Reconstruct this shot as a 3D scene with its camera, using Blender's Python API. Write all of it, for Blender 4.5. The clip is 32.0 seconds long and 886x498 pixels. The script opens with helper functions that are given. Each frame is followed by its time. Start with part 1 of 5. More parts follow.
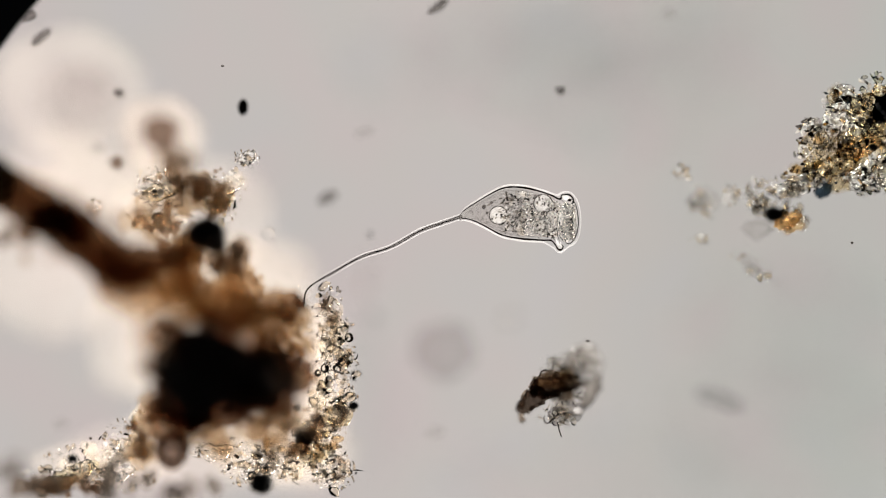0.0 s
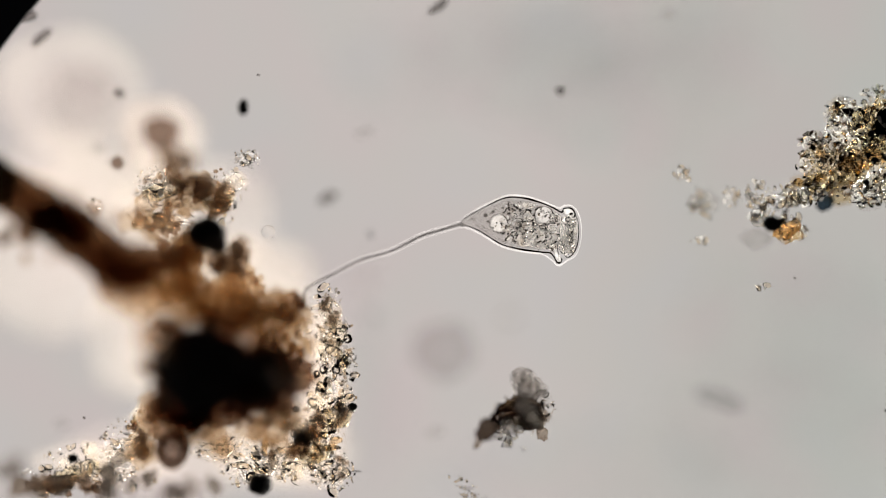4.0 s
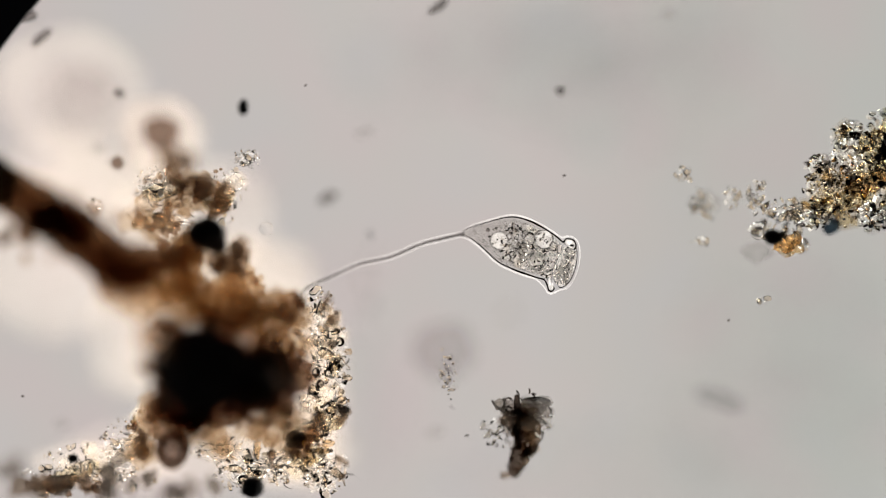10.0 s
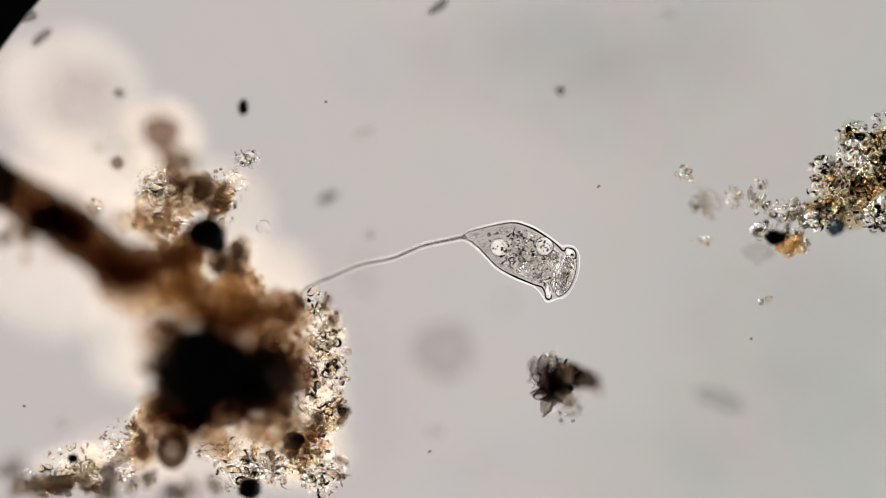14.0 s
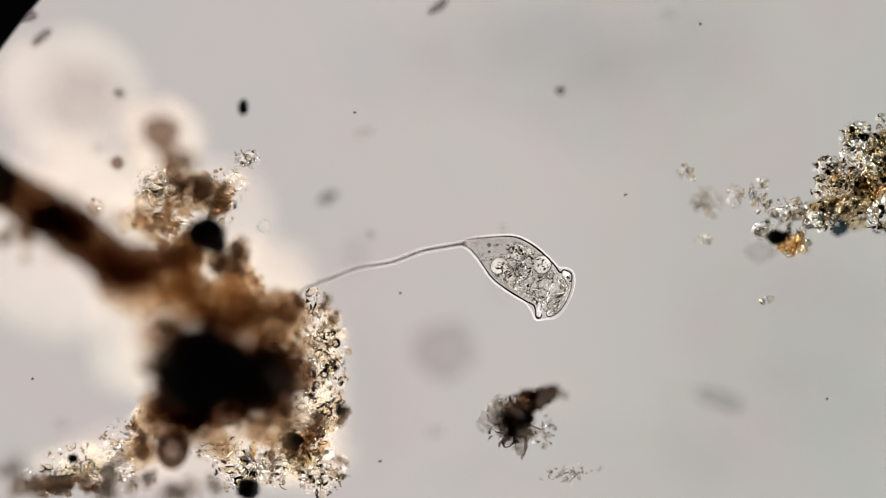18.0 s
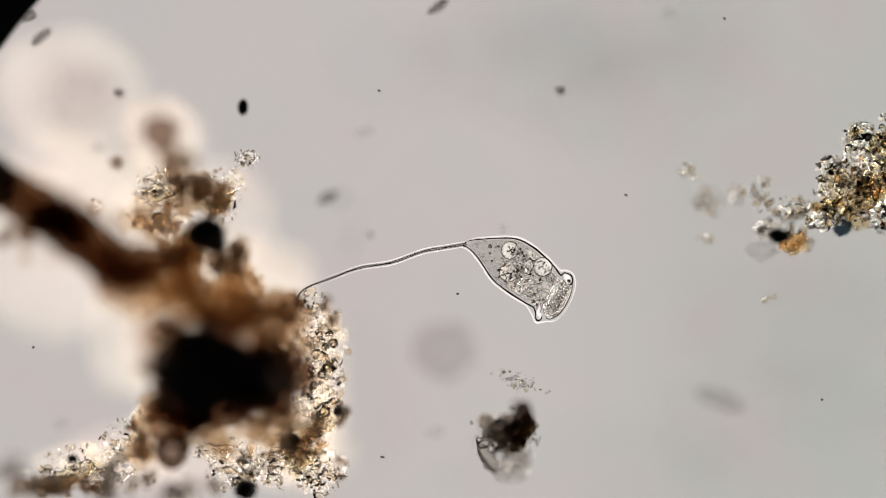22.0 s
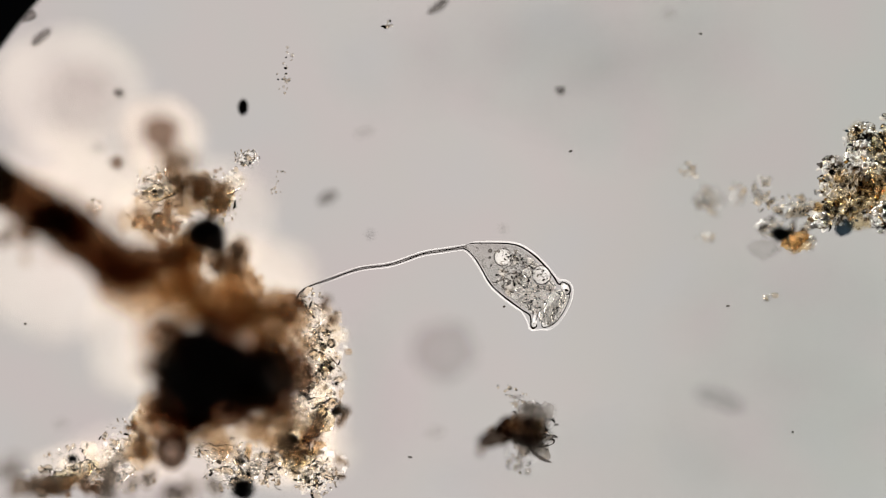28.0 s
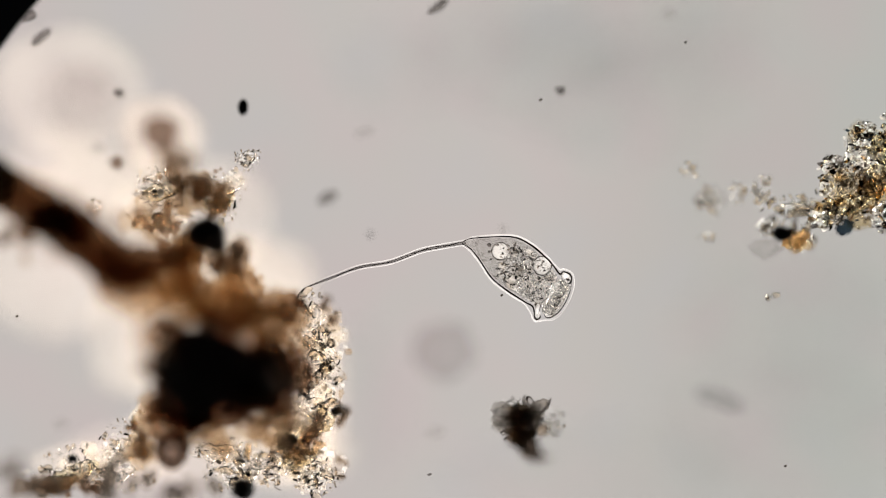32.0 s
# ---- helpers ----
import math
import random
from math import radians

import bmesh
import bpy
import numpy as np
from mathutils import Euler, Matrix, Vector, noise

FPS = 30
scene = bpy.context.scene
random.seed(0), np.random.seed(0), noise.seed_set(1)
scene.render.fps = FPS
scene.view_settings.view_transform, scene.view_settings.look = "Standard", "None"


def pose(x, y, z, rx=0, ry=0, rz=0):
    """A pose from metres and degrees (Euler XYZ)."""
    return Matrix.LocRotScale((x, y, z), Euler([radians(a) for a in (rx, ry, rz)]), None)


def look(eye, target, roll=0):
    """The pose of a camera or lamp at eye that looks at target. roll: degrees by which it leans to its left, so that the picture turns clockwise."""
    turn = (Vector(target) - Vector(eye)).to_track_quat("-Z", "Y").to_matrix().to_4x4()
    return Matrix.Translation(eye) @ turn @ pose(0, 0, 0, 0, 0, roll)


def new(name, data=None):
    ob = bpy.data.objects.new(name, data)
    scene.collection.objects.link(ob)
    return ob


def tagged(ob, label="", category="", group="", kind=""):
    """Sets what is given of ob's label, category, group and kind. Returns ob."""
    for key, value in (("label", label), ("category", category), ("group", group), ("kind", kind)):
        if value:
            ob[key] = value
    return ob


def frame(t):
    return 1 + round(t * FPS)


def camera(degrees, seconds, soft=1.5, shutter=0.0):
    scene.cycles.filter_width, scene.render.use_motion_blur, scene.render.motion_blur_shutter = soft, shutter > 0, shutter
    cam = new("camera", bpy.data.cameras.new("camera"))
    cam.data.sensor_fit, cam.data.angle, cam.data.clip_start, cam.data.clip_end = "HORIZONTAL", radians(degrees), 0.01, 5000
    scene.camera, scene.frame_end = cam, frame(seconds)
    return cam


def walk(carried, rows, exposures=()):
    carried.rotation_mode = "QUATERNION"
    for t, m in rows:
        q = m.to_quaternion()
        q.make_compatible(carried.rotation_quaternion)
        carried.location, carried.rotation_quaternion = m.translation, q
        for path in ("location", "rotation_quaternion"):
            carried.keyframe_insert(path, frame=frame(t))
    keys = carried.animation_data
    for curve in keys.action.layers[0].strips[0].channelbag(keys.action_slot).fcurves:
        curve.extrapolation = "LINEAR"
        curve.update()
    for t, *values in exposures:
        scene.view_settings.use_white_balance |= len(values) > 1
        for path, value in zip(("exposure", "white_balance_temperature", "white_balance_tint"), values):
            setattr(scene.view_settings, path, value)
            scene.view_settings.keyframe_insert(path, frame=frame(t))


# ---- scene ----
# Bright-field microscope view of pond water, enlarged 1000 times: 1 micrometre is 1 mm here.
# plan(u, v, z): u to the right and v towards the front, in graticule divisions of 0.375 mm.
HEIGHT = 3.0
DIV = 0.000375
cam = camera(2 * math.degrees(math.atan(784 * DIV / HEIGHT)), 32.0, soft=0.6)
scene.cycles.max_bounces = scene.cycles.transmission_bounces = 32
scene.cycles.transparent_max_bounces = 32
cam.data.dof.use_dof = True
cam.data.dof.focus_distance = HEIGHT
cam.data.dof.aperture_fstop = 0.18


def plan(u, v, z=0.0):
    k = DIV * (HEIGHT - z) / HEIGHT
    return Vector(((u - 784) * k, (441 - v) * k, z))


def gaze(lift):
    return pose(0, 0, HEIGHT + lift)


# the focus wheel is turned twice: shortly after the start and at twenty seconds
walk(cam, [(0.0, gaze(0.0)), (0.6, gaze(0.0)), (1.1, gaze(0.004)), (6.0, gaze(0.004)), (13.0, gaze(0.004)), (19.1, gaze(0.004)),
           (19.5, gaze(0.0)), (25.0, gaze(0.0)), (32.0, gaze(0.0))], exposures=[(0.0, 0.0), (32.0, 0.0)])

# ---- light ----
world = bpy.data.worlds.new("dark_room")
scene.world = world
world.use_nodes = True
world.node_tree.nodes["Background"].inputs[0].default_value = (0.02, 0.02, 0.022, 1)
world.node_tree.nodes["Background"].inputs[1].default_value = 1.0


def lamp(name, at, aim, size, watts, colour):
    data = bpy.data.lights.new(name, "AREA")
    data.shape, data.size, data.energy, data.color = "DISK", size, watts, colour
    ob = new(name, data)
    ob.matrix_world = look(at, aim)
    return tagged(ob, "unseen side lamp added below the stage", "lamp", kind="structure")


# two lamps added out of view to brighten whatever scatters light
lamp("condenser_lamp", (-1.0, 0.44, -0.92), (-0.1, 0, 0), 0.4, 38, (1.0, 0.95, 0.9))
lamp("condenser_lamp", (1.0, -0.44, -0.92), (0.1, 0, 0), 0.4, 38, (1.0, 0.95, 0.9))


# ---- materials ----
def mat(name):
    m = bpy.data.materials.new(name)
    m.use_nodes = True
    nt = m.node_tree
    nt.nodes.clear()
    out = nt.nodes.new("ShaderNodeOutputMaterial")
    return m, nt, out


def node(nt, kind, **inputs):
    n = nt.nodes.new(kind)
    for key, value in inputs.items():
        n.inputs[key.replace("_", " ")].default_value = value
    return n


def ramp(nt, fac, stops):
    r = nt.nodes.new("ShaderNodeValToRGB")
    els = r.color_ramp.elements
    while len(els) < len(stops):
        els.new(0.5)
    for e, (p, c) in zip(els, stops):
        e.position, e.color = p, (*c, 1)
    nt.links.new(fac, r.inputs[0])
    return r.outputs[0]


def grain_noise(nt, scale, detail=4.0, rough=0.6):
    tc = nt.nodes.new("ShaderNodeTexCoord")
    n = node(nt, "ShaderNodeTexNoise", Scale=scale, Detail=detail, Roughness=rough)
    nt.links.new(tc.outputs["Object"], n.inputs["Vector"])
    return n.outputs["Fac"]


def mix(nt, fac, a, b):
    m = nt.nodes.new("ShaderNodeMixShader")
    if isinstance(fac, float):
        m.inputs[0].default_value = fac
    else:
        nt.links.new(fac, m.inputs[0])
    nt.links.new(a, m.inputs[1])
    nt.links.new(b, m.inputs[2])
    return m.outputs[0]


def bump(nt, scale, distance, strength=0.6):
    b = nt.nodes.new("ShaderNodeBump")
    b.inputs["Strength"].default_value, b.inputs["Distance"].default_value = strength, distance
    nt.links.new(grain_noise(nt, scale), b.inputs["Height"])
    return b.outputs[0]


def clear(name, ior, tint, tint2=None, scale=60):
    """Clear, light-bending matter: protoplasm, crystals, slime."""
    m, nt, out = mat(name)
    r = node(nt, "ShaderNodeBsdfRefraction", IOR=ior, Roughness=0.0)
    nt.links.new(ramp(nt, grain_noise(nt, scale), [(0.35, tint), (0.65, tint2 or tint)]), r.inputs["Color"])
    nt.links.new(r.outputs[0], out.inputs[0])
    return m


def stained(name, tints, ior=1.1, scale=80, random_tint=False):
    """Coloured clear grains, each with a tint of its own."""
    m, nt, out = mat(name)
    r = node(nt, "ShaderNodeBsdfRefraction", IOR=ior, Roughness=0.0)
    if random_tint:
        info = nt.nodes.new("ShaderNodeObjectInfo")
        fac = info.outputs["Random"]
    else:
        geo = nt.nodes.new("ShaderNodeNewGeometry")
        fac = geo.outputs["Random Per Island"]
    mixer = nt.nodes.new("ShaderNodeMath")
    mixer.operation = "MULTIPLY_ADD"
    nt.links.new(grain_noise(nt, scale), mixer.inputs[0])
    mixer.inputs[1].default_value = 0.25
    nt.links.new(fac, mixer.inputs[2])
    sub = nt.nodes.new("ShaderNodeMath")
    sub.operation = "SUBTRACT"
    nt.links.new(mixer.outputs[0], sub.inputs[0])
    sub.inputs[1].default_value = 0.12
    n = len(tints)
    nt.links.new(ramp(nt, sub.outputs[0], [((i + 0.5) / n, c) for i, c in enumerate(tints)]), r.inputs["Color"])
    nt.links.new(r.outputs[0], out.inputs[0])
    return m


def veil(name, tint, scatter, share, scale=30, low=0.3, high=0.7):
    """Soft matter that lets light pass straight with a tint and scatters a share of it, unevenly."""
    m, nt, out = mat(name)
    t = node(nt, "ShaderNodeBsdfTransparent", Color=(*tint, 1))
    s = node(nt, "ShaderNodeBsdfTranslucent", Color=(*scatter, 1))
    f = nt.nodes.new("ShaderNodeMapRange")
    f.inputs["From Min"].default_value, f.inputs["From Max"].default_value = low, high
    f.inputs["To Min"].default_value, f.inputs["To Max"].default_value = share * 0.6, share * 1.3
    nt.links.new(grain_noise(nt, scale), f.inputs["Value"])
    nt.links.new(mix(nt, f.outputs[0], t.outputs[0], s.outputs[0]), out.inputs[0])
    return m


def opaque(name, dark, light, scale=80, rough=0.7, relief=0.002):
    m, nt, out = mat(name)
    p = node(nt, "ShaderNodeBsdfPrincipled", Roughness=rough)
    nt.links.new(ramp(nt, grain_noise(nt, scale), [(0.35, dark), (0.7, light)]), p.inputs["Base Color"])
    nt.links.new(bump(nt, scale * 1.6, relief), p.inputs["Normal"])
    nt.links.new(p.outputs[0], out.inputs[0])
    return m


def mottled(name):
    """Glass whose very faint uneven tint imitates the background light's mottle and falloff."""
    m, nt, out = mat(name)
    t = nt.nodes.new("ShaderNodeBsdfTransparent")
    spots = ramp(nt, grain_noise(nt, 20, 3.0), [(0.36, (1.0, 0.968, 0.978)), (0.47, (0.994, 0.984, 0.986)), (0.54, (0.978, 0.99, 0.978)), (0.64, (0.976, 0.984, 1.0))])
    tc = nt.nodes.new("ShaderNodeTexCoord")
    axes = nt.nodes.new("ShaderNodeSeparateXYZ")
    nt.links.new(tc.outputs["Object"], axes.inputs[0])
    across = nt.nodes.new("ShaderNodeMapRange")
    across.inputs["From Min"].default_value, across.inputs["From Max"].default_value = -0.1, 0.3
    nt.links.new(axes.outputs["X"], across.inputs["Value"])
    # tint that dims the background light towards the right
    film = ramp(nt, across.outputs[0], [(0.0, (0.985, 0.982, 0.982)), (0.4, (0.99, 0.987, 0.985)), (0.7, (0.942, 0.95, 0.943)), (1.0, (0.928, 0.952, 0.943))])
    both = nt.nodes.new("ShaderNodeVectorMath")
    both.operation = "MULTIPLY"
    nt.links.new(spots, both.inputs[0])
    nt.links.new(film, both.inputs[1])
    nt.links.new(both.outputs[0], t.inputs["Color"])
    nt.links.new(t.outputs[0], out.inputs[0])
    return m


def glow(name):
    """The evenly lit ground glass over the lamp, with a faint mottle."""
    m, nt, out = mat(name)
    e = node(nt, "ShaderNodeEmission", Strength=1.0)
    nt.links.new(ramp(nt, grain_noise(nt, 2.2, 3.0), [(0.3, (0.582, 0.537, 0.515)), (0.5, (0.582, 0.54, 0.517)), (0.7, (0.576, 0.542, 0.52))]), e.inputs["Color"])
    nt.links.new(e.outputs[0], out.inputs[0])
    return m


def rim_glow(name):
    """An added ring out of view, brighter than the lamp glass, for white fringes."""
    m, nt, out = mat(name)
    e = node(nt, "ShaderNodeEmission", Strength=1.5)
    nt.links.new(ramp(nt, grain_noise(nt, 3.0, 2.0), [(0.35, (1.0, 0.955, 0.91)), (0.65, (0.96, 0.93, 0.9))]), e.inputs["Color"])
    nt.links.new(e.outputs[0], out.inputs[0])
    return m


M = {
    "glow": glow("lit_ground_glass"),
    "rim_glow": rim_glow("added_bright_ring"),
    "black": opaque("blackened_metal", (0.008, 0.008, 0.01), (0.014, 0.014, 0.018), 40, 0.5, 0.0),
    "slide": mottled("slide_glass"),
    "cell": veil("protoplasm", (0.965, 0.962, 0.958), (0.75, 0.74, 0.72), 0.04, 160),
    "lip": veil("clear_pellicle", (0.97, 0.968, 0.965), (0.95, 0.94, 0.92), 0.1, 300, 0.42, 0.58),
    "nucleus": clear("nucleus_plasm", 1.03, (0.97, 0.965, 0.96), (0.93, 0.925, 0.92), 90),
    "vacuole": veil("vacuole_water", (0.993, 0.991, 0.988), (1.0, 0.995, 0.985), 0.27, 160),
    "granular": clear("granular_plasm", 1.34, (1.0, 0.998, 0.99), (0.96, 0.945, 0.92), 160),
    "amber_film": clear("amber_film", 1.32, (1.0, 0.97, 0.92), (0.82, 0.71, 0.58), 130),
    "clear_film": clear("clear_film", 1.14, (1.0, 0.995, 0.99), (0.93, 0.92, 0.91), 130),
    "clear_jelly": clear("clear_jelly", 1.05, (0.98, 0.975, 0.97), (0.92, 0.91, 0.9), 130),
    "rod": clear("clear_rods", 1.16, (0.99, 0.98, 0.96), (0.86, 0.83, 0.79), 150),
    "grain_film": clear("packed_grains", 1.36, (1.0, 1.0, 0.995), (0.95, 0.93, 0.9), 110),
    "olive_film": clear("packed_olive_grains", 1.36, (1.0, 0.98, 0.93), (0.8, 0.75, 0.62), 70),
    "rust_film": clear("packed_rust_grains", 1.36, (0.99, 0.93, 0.84), (0.72, 0.58, 0.42), 80),
    "bubble": clear("bubble_water", 1.07, (1.0, 1.0, 1.0)),
    # pale scattering coat for the bright halo tubes on bell and stalk
    "coat": veil("halo_coat", (0.99, 0.99, 0.99), (0.96, 0.95, 0.94), 0.17, 60),
    # white and milk scatter extra light; their bits imitate gleams in clear matter
    "white": veil("white_granules", (0.99, 0.988, 0.985), (1.0, 0.99, 0.975), 0.3, 200),
    "milk": veil("pale_matter", (0.97, 0.96, 0.95), (1.0, 0.97, 0.92), 0.3, 200),
    "stalk": veil("stalk_sheath", (0.7, 0.695, 0.69), (0.3, 0.3, 0.3), 0.0, 300),
    "thread": veil("stalk_thread", (0.5, 0.49, 0.48), (0.2, 0.2, 0.2), 0.0, 200),
    "hair": veil("dark_hair", (0.3, 0.27, 0.25), (0.3, 0.28, 0.26), 0.2, 200),
    "cilia": veil("cilia_film", (0.93, 0.92, 0.91), (0.5, 0.5, 0.5), 0.1, 300),
    "core": opaque("dense_humus", (0.012, 0.008, 0.006), (0.04, 0.024, 0.014), 60),
    "brown": veil("brown_humus", (0.76, 0.675, 0.595), (0.34, 0.26, 0.19), 0.08, 90),
    "dark_humus": veil("dark_humus", (0.62, 0.53, 0.46), (0.26, 0.19, 0.14), 0.08, 90),
    "tan": veil("tan_humus", (0.925, 0.882, 0.822), (0.72, 0.63, 0.54), 0.09, 110),
    "branch": veil("plant_fibre", (0.5, 0.4, 0.315), (0.26, 0.18, 0.12), 0.1, 60, 0.4, 0.6),
    "grey": veil("grey_silt", (0.76, 0.74, 0.72), (0.5, 0.47, 0.43), 0.12, 60),
    "silt": veil("dark_silt", (0.5, 0.48, 0.47), (0.3, 0.28, 0.27), 0.12, 60),
    # scatters extra light to brighten the water near the debris, as a halo
    "slime": veil("slime", (0.972, 0.962, 0.948), (0.96, 0.89, 0.825), 0.07, 14),
    "crystal": stained("clear_crystals", [(0.72, 0.64, 0.54), (1.0, 0.99, 0.97), (1.0, 1.0, 0.99), (1.0, 0.99, 0.97), (0.98, 0.96, 0.93), (0.95, 0.9, 0.82)], 1.22, 150),
    "mineral": stained("mineral_grains", [(0.12, 0.12, 0.12), (0.97, 0.95, 0.9), (1.0, 0.99, 0.97), (0.8, 0.8, 0.72), (1.0, 0.99, 0.97), (0.95, 0.72, 0.36), (1.0, 0.99, 0.97), (0.62, 0.5, 0.36)], 1.26, 110, True),
    "mineral_fine": stained("mineral_chips", [(0.2, 0.18, 0.15), (0.94, 0.88, 0.76), (1.0, 0.99, 0.96), (1.0, 0.99, 0.96), (0.8, 0.76, 0.66)], 1.22, 150),
    "film": veil("grey_film", (0.85, 0.84, 0.84), (0.5, 0.5, 0.5), 0.03, 60),
    "olive": veil("olive_silt", (0.78, 0.72, 0.6), (0.56, 0.48, 0.36), 0.1, 140),
    "smear": veil("grey_smear", (0.83, 0.83, 0.83), (0.5, 0.5, 0.5), 0.02, 60),
    "dimming_film": veil("background_dimming", (0.976, 0.979, 0.979), (0.5, 0.5, 0.5), 0.004, 30),
    "brown_ball": veil("brown_ball", (0.55, 0.48, 0.44), (0.3, 0.25, 0.2), 0.1, 90),
    "fold": clear("mouth_fold", 1.17, (0.995, 0.99, 0.985), (0.96, 0.955, 0.945), 160),
    "plasm": veil("base_plasm", (0.845, 0.84, 0.834), (0.6, 0.6, 0.6), 0.03, 200),
    "steel": veil("blue_black_grains", (0.2, 0.25, 0.29), (0.12, 0.15, 0.18), 0.06, 200),
    "gold": veil("golden_resin", (0.92, 0.82, 0.66), (0.75, 0.55, 0.3), 0.08, 260),
    "jelly": veil("jelly", (0.88, 0.87, 0.86), (0.7, 0.69, 0.68), 0.08, 220, 0.42, 0.58),
    "horn": veil("dark_horn", (0.34, 0.3, 0.27), (0.18, 0.13, 0.1), 0.05, 200),
    "horn_base": veil("tan_horn", (0.8, 0.75, 0.7), (0.4, 0.34, 0.28), 0.06, 200),
    "chips": stained("dark_chips", [(0.2, 0.18, 0.16), (0.9, 0.86, 0.8), (0.98, 0.97, 0.95), (0.6, 0.56, 0.51), (0.97, 0.96, 0.93)], 1.22, 150),
    "ball": opaque("dark_spore", (0.004, 0.004, 0.004), (0.012, 0.01, 0.007), 120, 0.95),
    "dust": veil("dust", (0.5, 0.48, 0.47), (0.3, 0.3, 0.3), 0.15, 200),
    "amber": stained("amber_plates", [(0.8, 0.68, 0.54), (0.96, 0.9, 0.8), (0.92, 0.83, 0.7), (0.98, 0.95, 0.89)], 1.16, 150),
    "ink": veil("dark_splinters", (0.1, 0.085, 0.075), (0.1, 0.08, 0.06), 0.06, 200),
    "cream": veil("cream_slime", (0.985, 0.975, 0.955), (1.0, 0.95, 0.88), 0.16, 120),
    "dun": veil("dun_humus", (0.74, 0.69, 0.64), (0.42, 0.35, 0.28), 0.1, 160),
    "faint": veil("faint_film", (0.9, 0.895, 0.89), (0.5, 0.5, 0.5), 0.03, 60),
}


# ---- shapes ----
def ico(n):
    bm = bmesh.new()
    bmesh.ops.create_icosphere(bm, subdivisions=n, radius=1)
    v = np.array([x.co[:] for x in bm.verts])
    f = [tuple(q.index for q in p.verts) for p in bm.faces]
    bm.free()
    return v, f


ICO = {n: ico(n) for n in (1, 2, 3, 4)}


class Heap:
    """Collects many small closed pieces into one mesh."""

    def __init__(self):
        self.v, self.f, self.n = [], [], 0

    def add(self, v, f):
        self.v.append(np.asarray(v))
        self.f += [tuple(i + self.n for i in p) for p in f]
        self.n += len(v)

    def mesh(self, name, smooth=True):
        me = bpy.data.meshes.new(name)
        me.from_pydata(np.concatenate(self.v).tolist(), [], self.f)
        me.polygons.foreach_set("use_smooth", [smooth] * len(me.polygons))
        me.update()
        return me


def bumpy(v, amount, freq, seed):
    """Pushes points of a unit shape in and out by smooth noise."""
    off = Vector((seed * 3.17, seed * 1.31, seed * 0.77))
    k = np.array([1 + amount * noise.fractal(Vector(p) * freq + off, 1.0, 2.0, 3) for p in v])
    return v * k[:, None]


def spin(rng):
    return np.array(Euler([rng.uniform(0, 6.28) for _ in range(3)]).to_matrix())


def chip(rng, long=1.6):
    """An angular crystal splinter: a sheared box with cut corners."""
    v, f = ICO[1]
    w = np.sign(v) * np.abs(v) ** 0.55
    w = w * np.array([rng.uniform(0.8, long), rng.uniform(0.6, 1.0), rng.uniform(0.4, 0.8)])
    w = w + np.array([[rng.uniform(-0.22, 0.22) for _ in range(3)] for _ in range(len(w))])
    return w, f


def pebble(rng, n=2):
    v, f = ICO[n]
    return bumpy(v, 0.35, 1.3, rng.uniform(0, 99)) * np.array([rng.uniform(0.8, 1.3), rng.uniform(0.7, 1.0), rng.uniform(0.6, 0.9)]), f


def lump_mesh(name, radii, seed, amount=0.35, freq=1.6, n=3):
    h = Heap()
    v, f = ICO[n]
    h.add(bumpy(v, amount, freq, seed) * np.array(radii), f)
    return h.mesh(name)


def tube(points, radii, sides=8, seed=0, rough=0.0):
    """A closed tube through points."""
    rng = random.Random(seed)
    v, f = [], []
    pts = [Vector(p) for p in points]
    for i, p in enumerate(pts):
        d = (pts[min(i + 1, len(pts) - 1)] - pts[max(i - 1, 0)]).normalized()
        a = d.cross(Vector((0.13, 0.2, 1))).normalized()
        b = d.cross(a)
        for k in range(sides):
            ang = 2 * math.pi * k / sides
            r = radii[i] * (1 + rough * rng.uniform(-1, 1))
            v.append((p + (a * math.cos(ang) + b * math.sin(ang)) * r)[:])
    n = len(pts)
    for i in range(n - 1):
        for k in range(sides):
            k2 = (k + 1) % sides
            f.append((i * sides + k, i * sides + k2, (i + 1) * sides + k2, (i + 1) * sides + k))
    f.append(tuple(reversed(range(sides))))
    f.append(tuple((n - 1) * sides + k for k in range(sides)))
    return v, f


def smooth_line(points, steps=6):
    """Catmull-Rom through points."""
    p = [Vector(q) for q in points]
    p = [2 * p[0] - p[1]] + p + [2 * p[-1] - p[-2]]
    out = []
    for i in range(1, len(p) - 2):
        for s in range(steps):
            t = s / steps
            a, b, c, d = p[i - 1], p[i], p[i + 1], p[i + 2]
            out.append(0.5 * ((2 * b) + (c - a) * t + (2 * a - 5 * b + 4 * c - d) * t * t + (3 * b - a - 3 * c + d) * t ** 3))
    out.append(p[-2])
    return out


def thing(name, at, label, category, group="", kind=""):
    ob = new(name)
    ob.empty_display_size = 0.01
    ob.matrix_world = Matrix.Translation(at)
    return tagged(ob, label, category, group, kind)


def part(name, me, material, parent, at=(0, 0, 0), label="", kind="", turn=None):
    ob = new(name, me)
    if not me.materials:
        me.materials.append(M[material])
    ob.parent = parent
    ob.location = at
    if turn:
        ob.rotation_euler = turn
    return tagged(ob, label, kind=kind)


def solo(name, me, material, at, label, category, group="", kind="", turn=None):
    ob = new(name, me)
    if not me.materials:
        me.materials.append(M[material])
    ob.location = at
    if turn:
        ob.rotation_euler = turn
    return tagged(ob, label, category, group, kind)


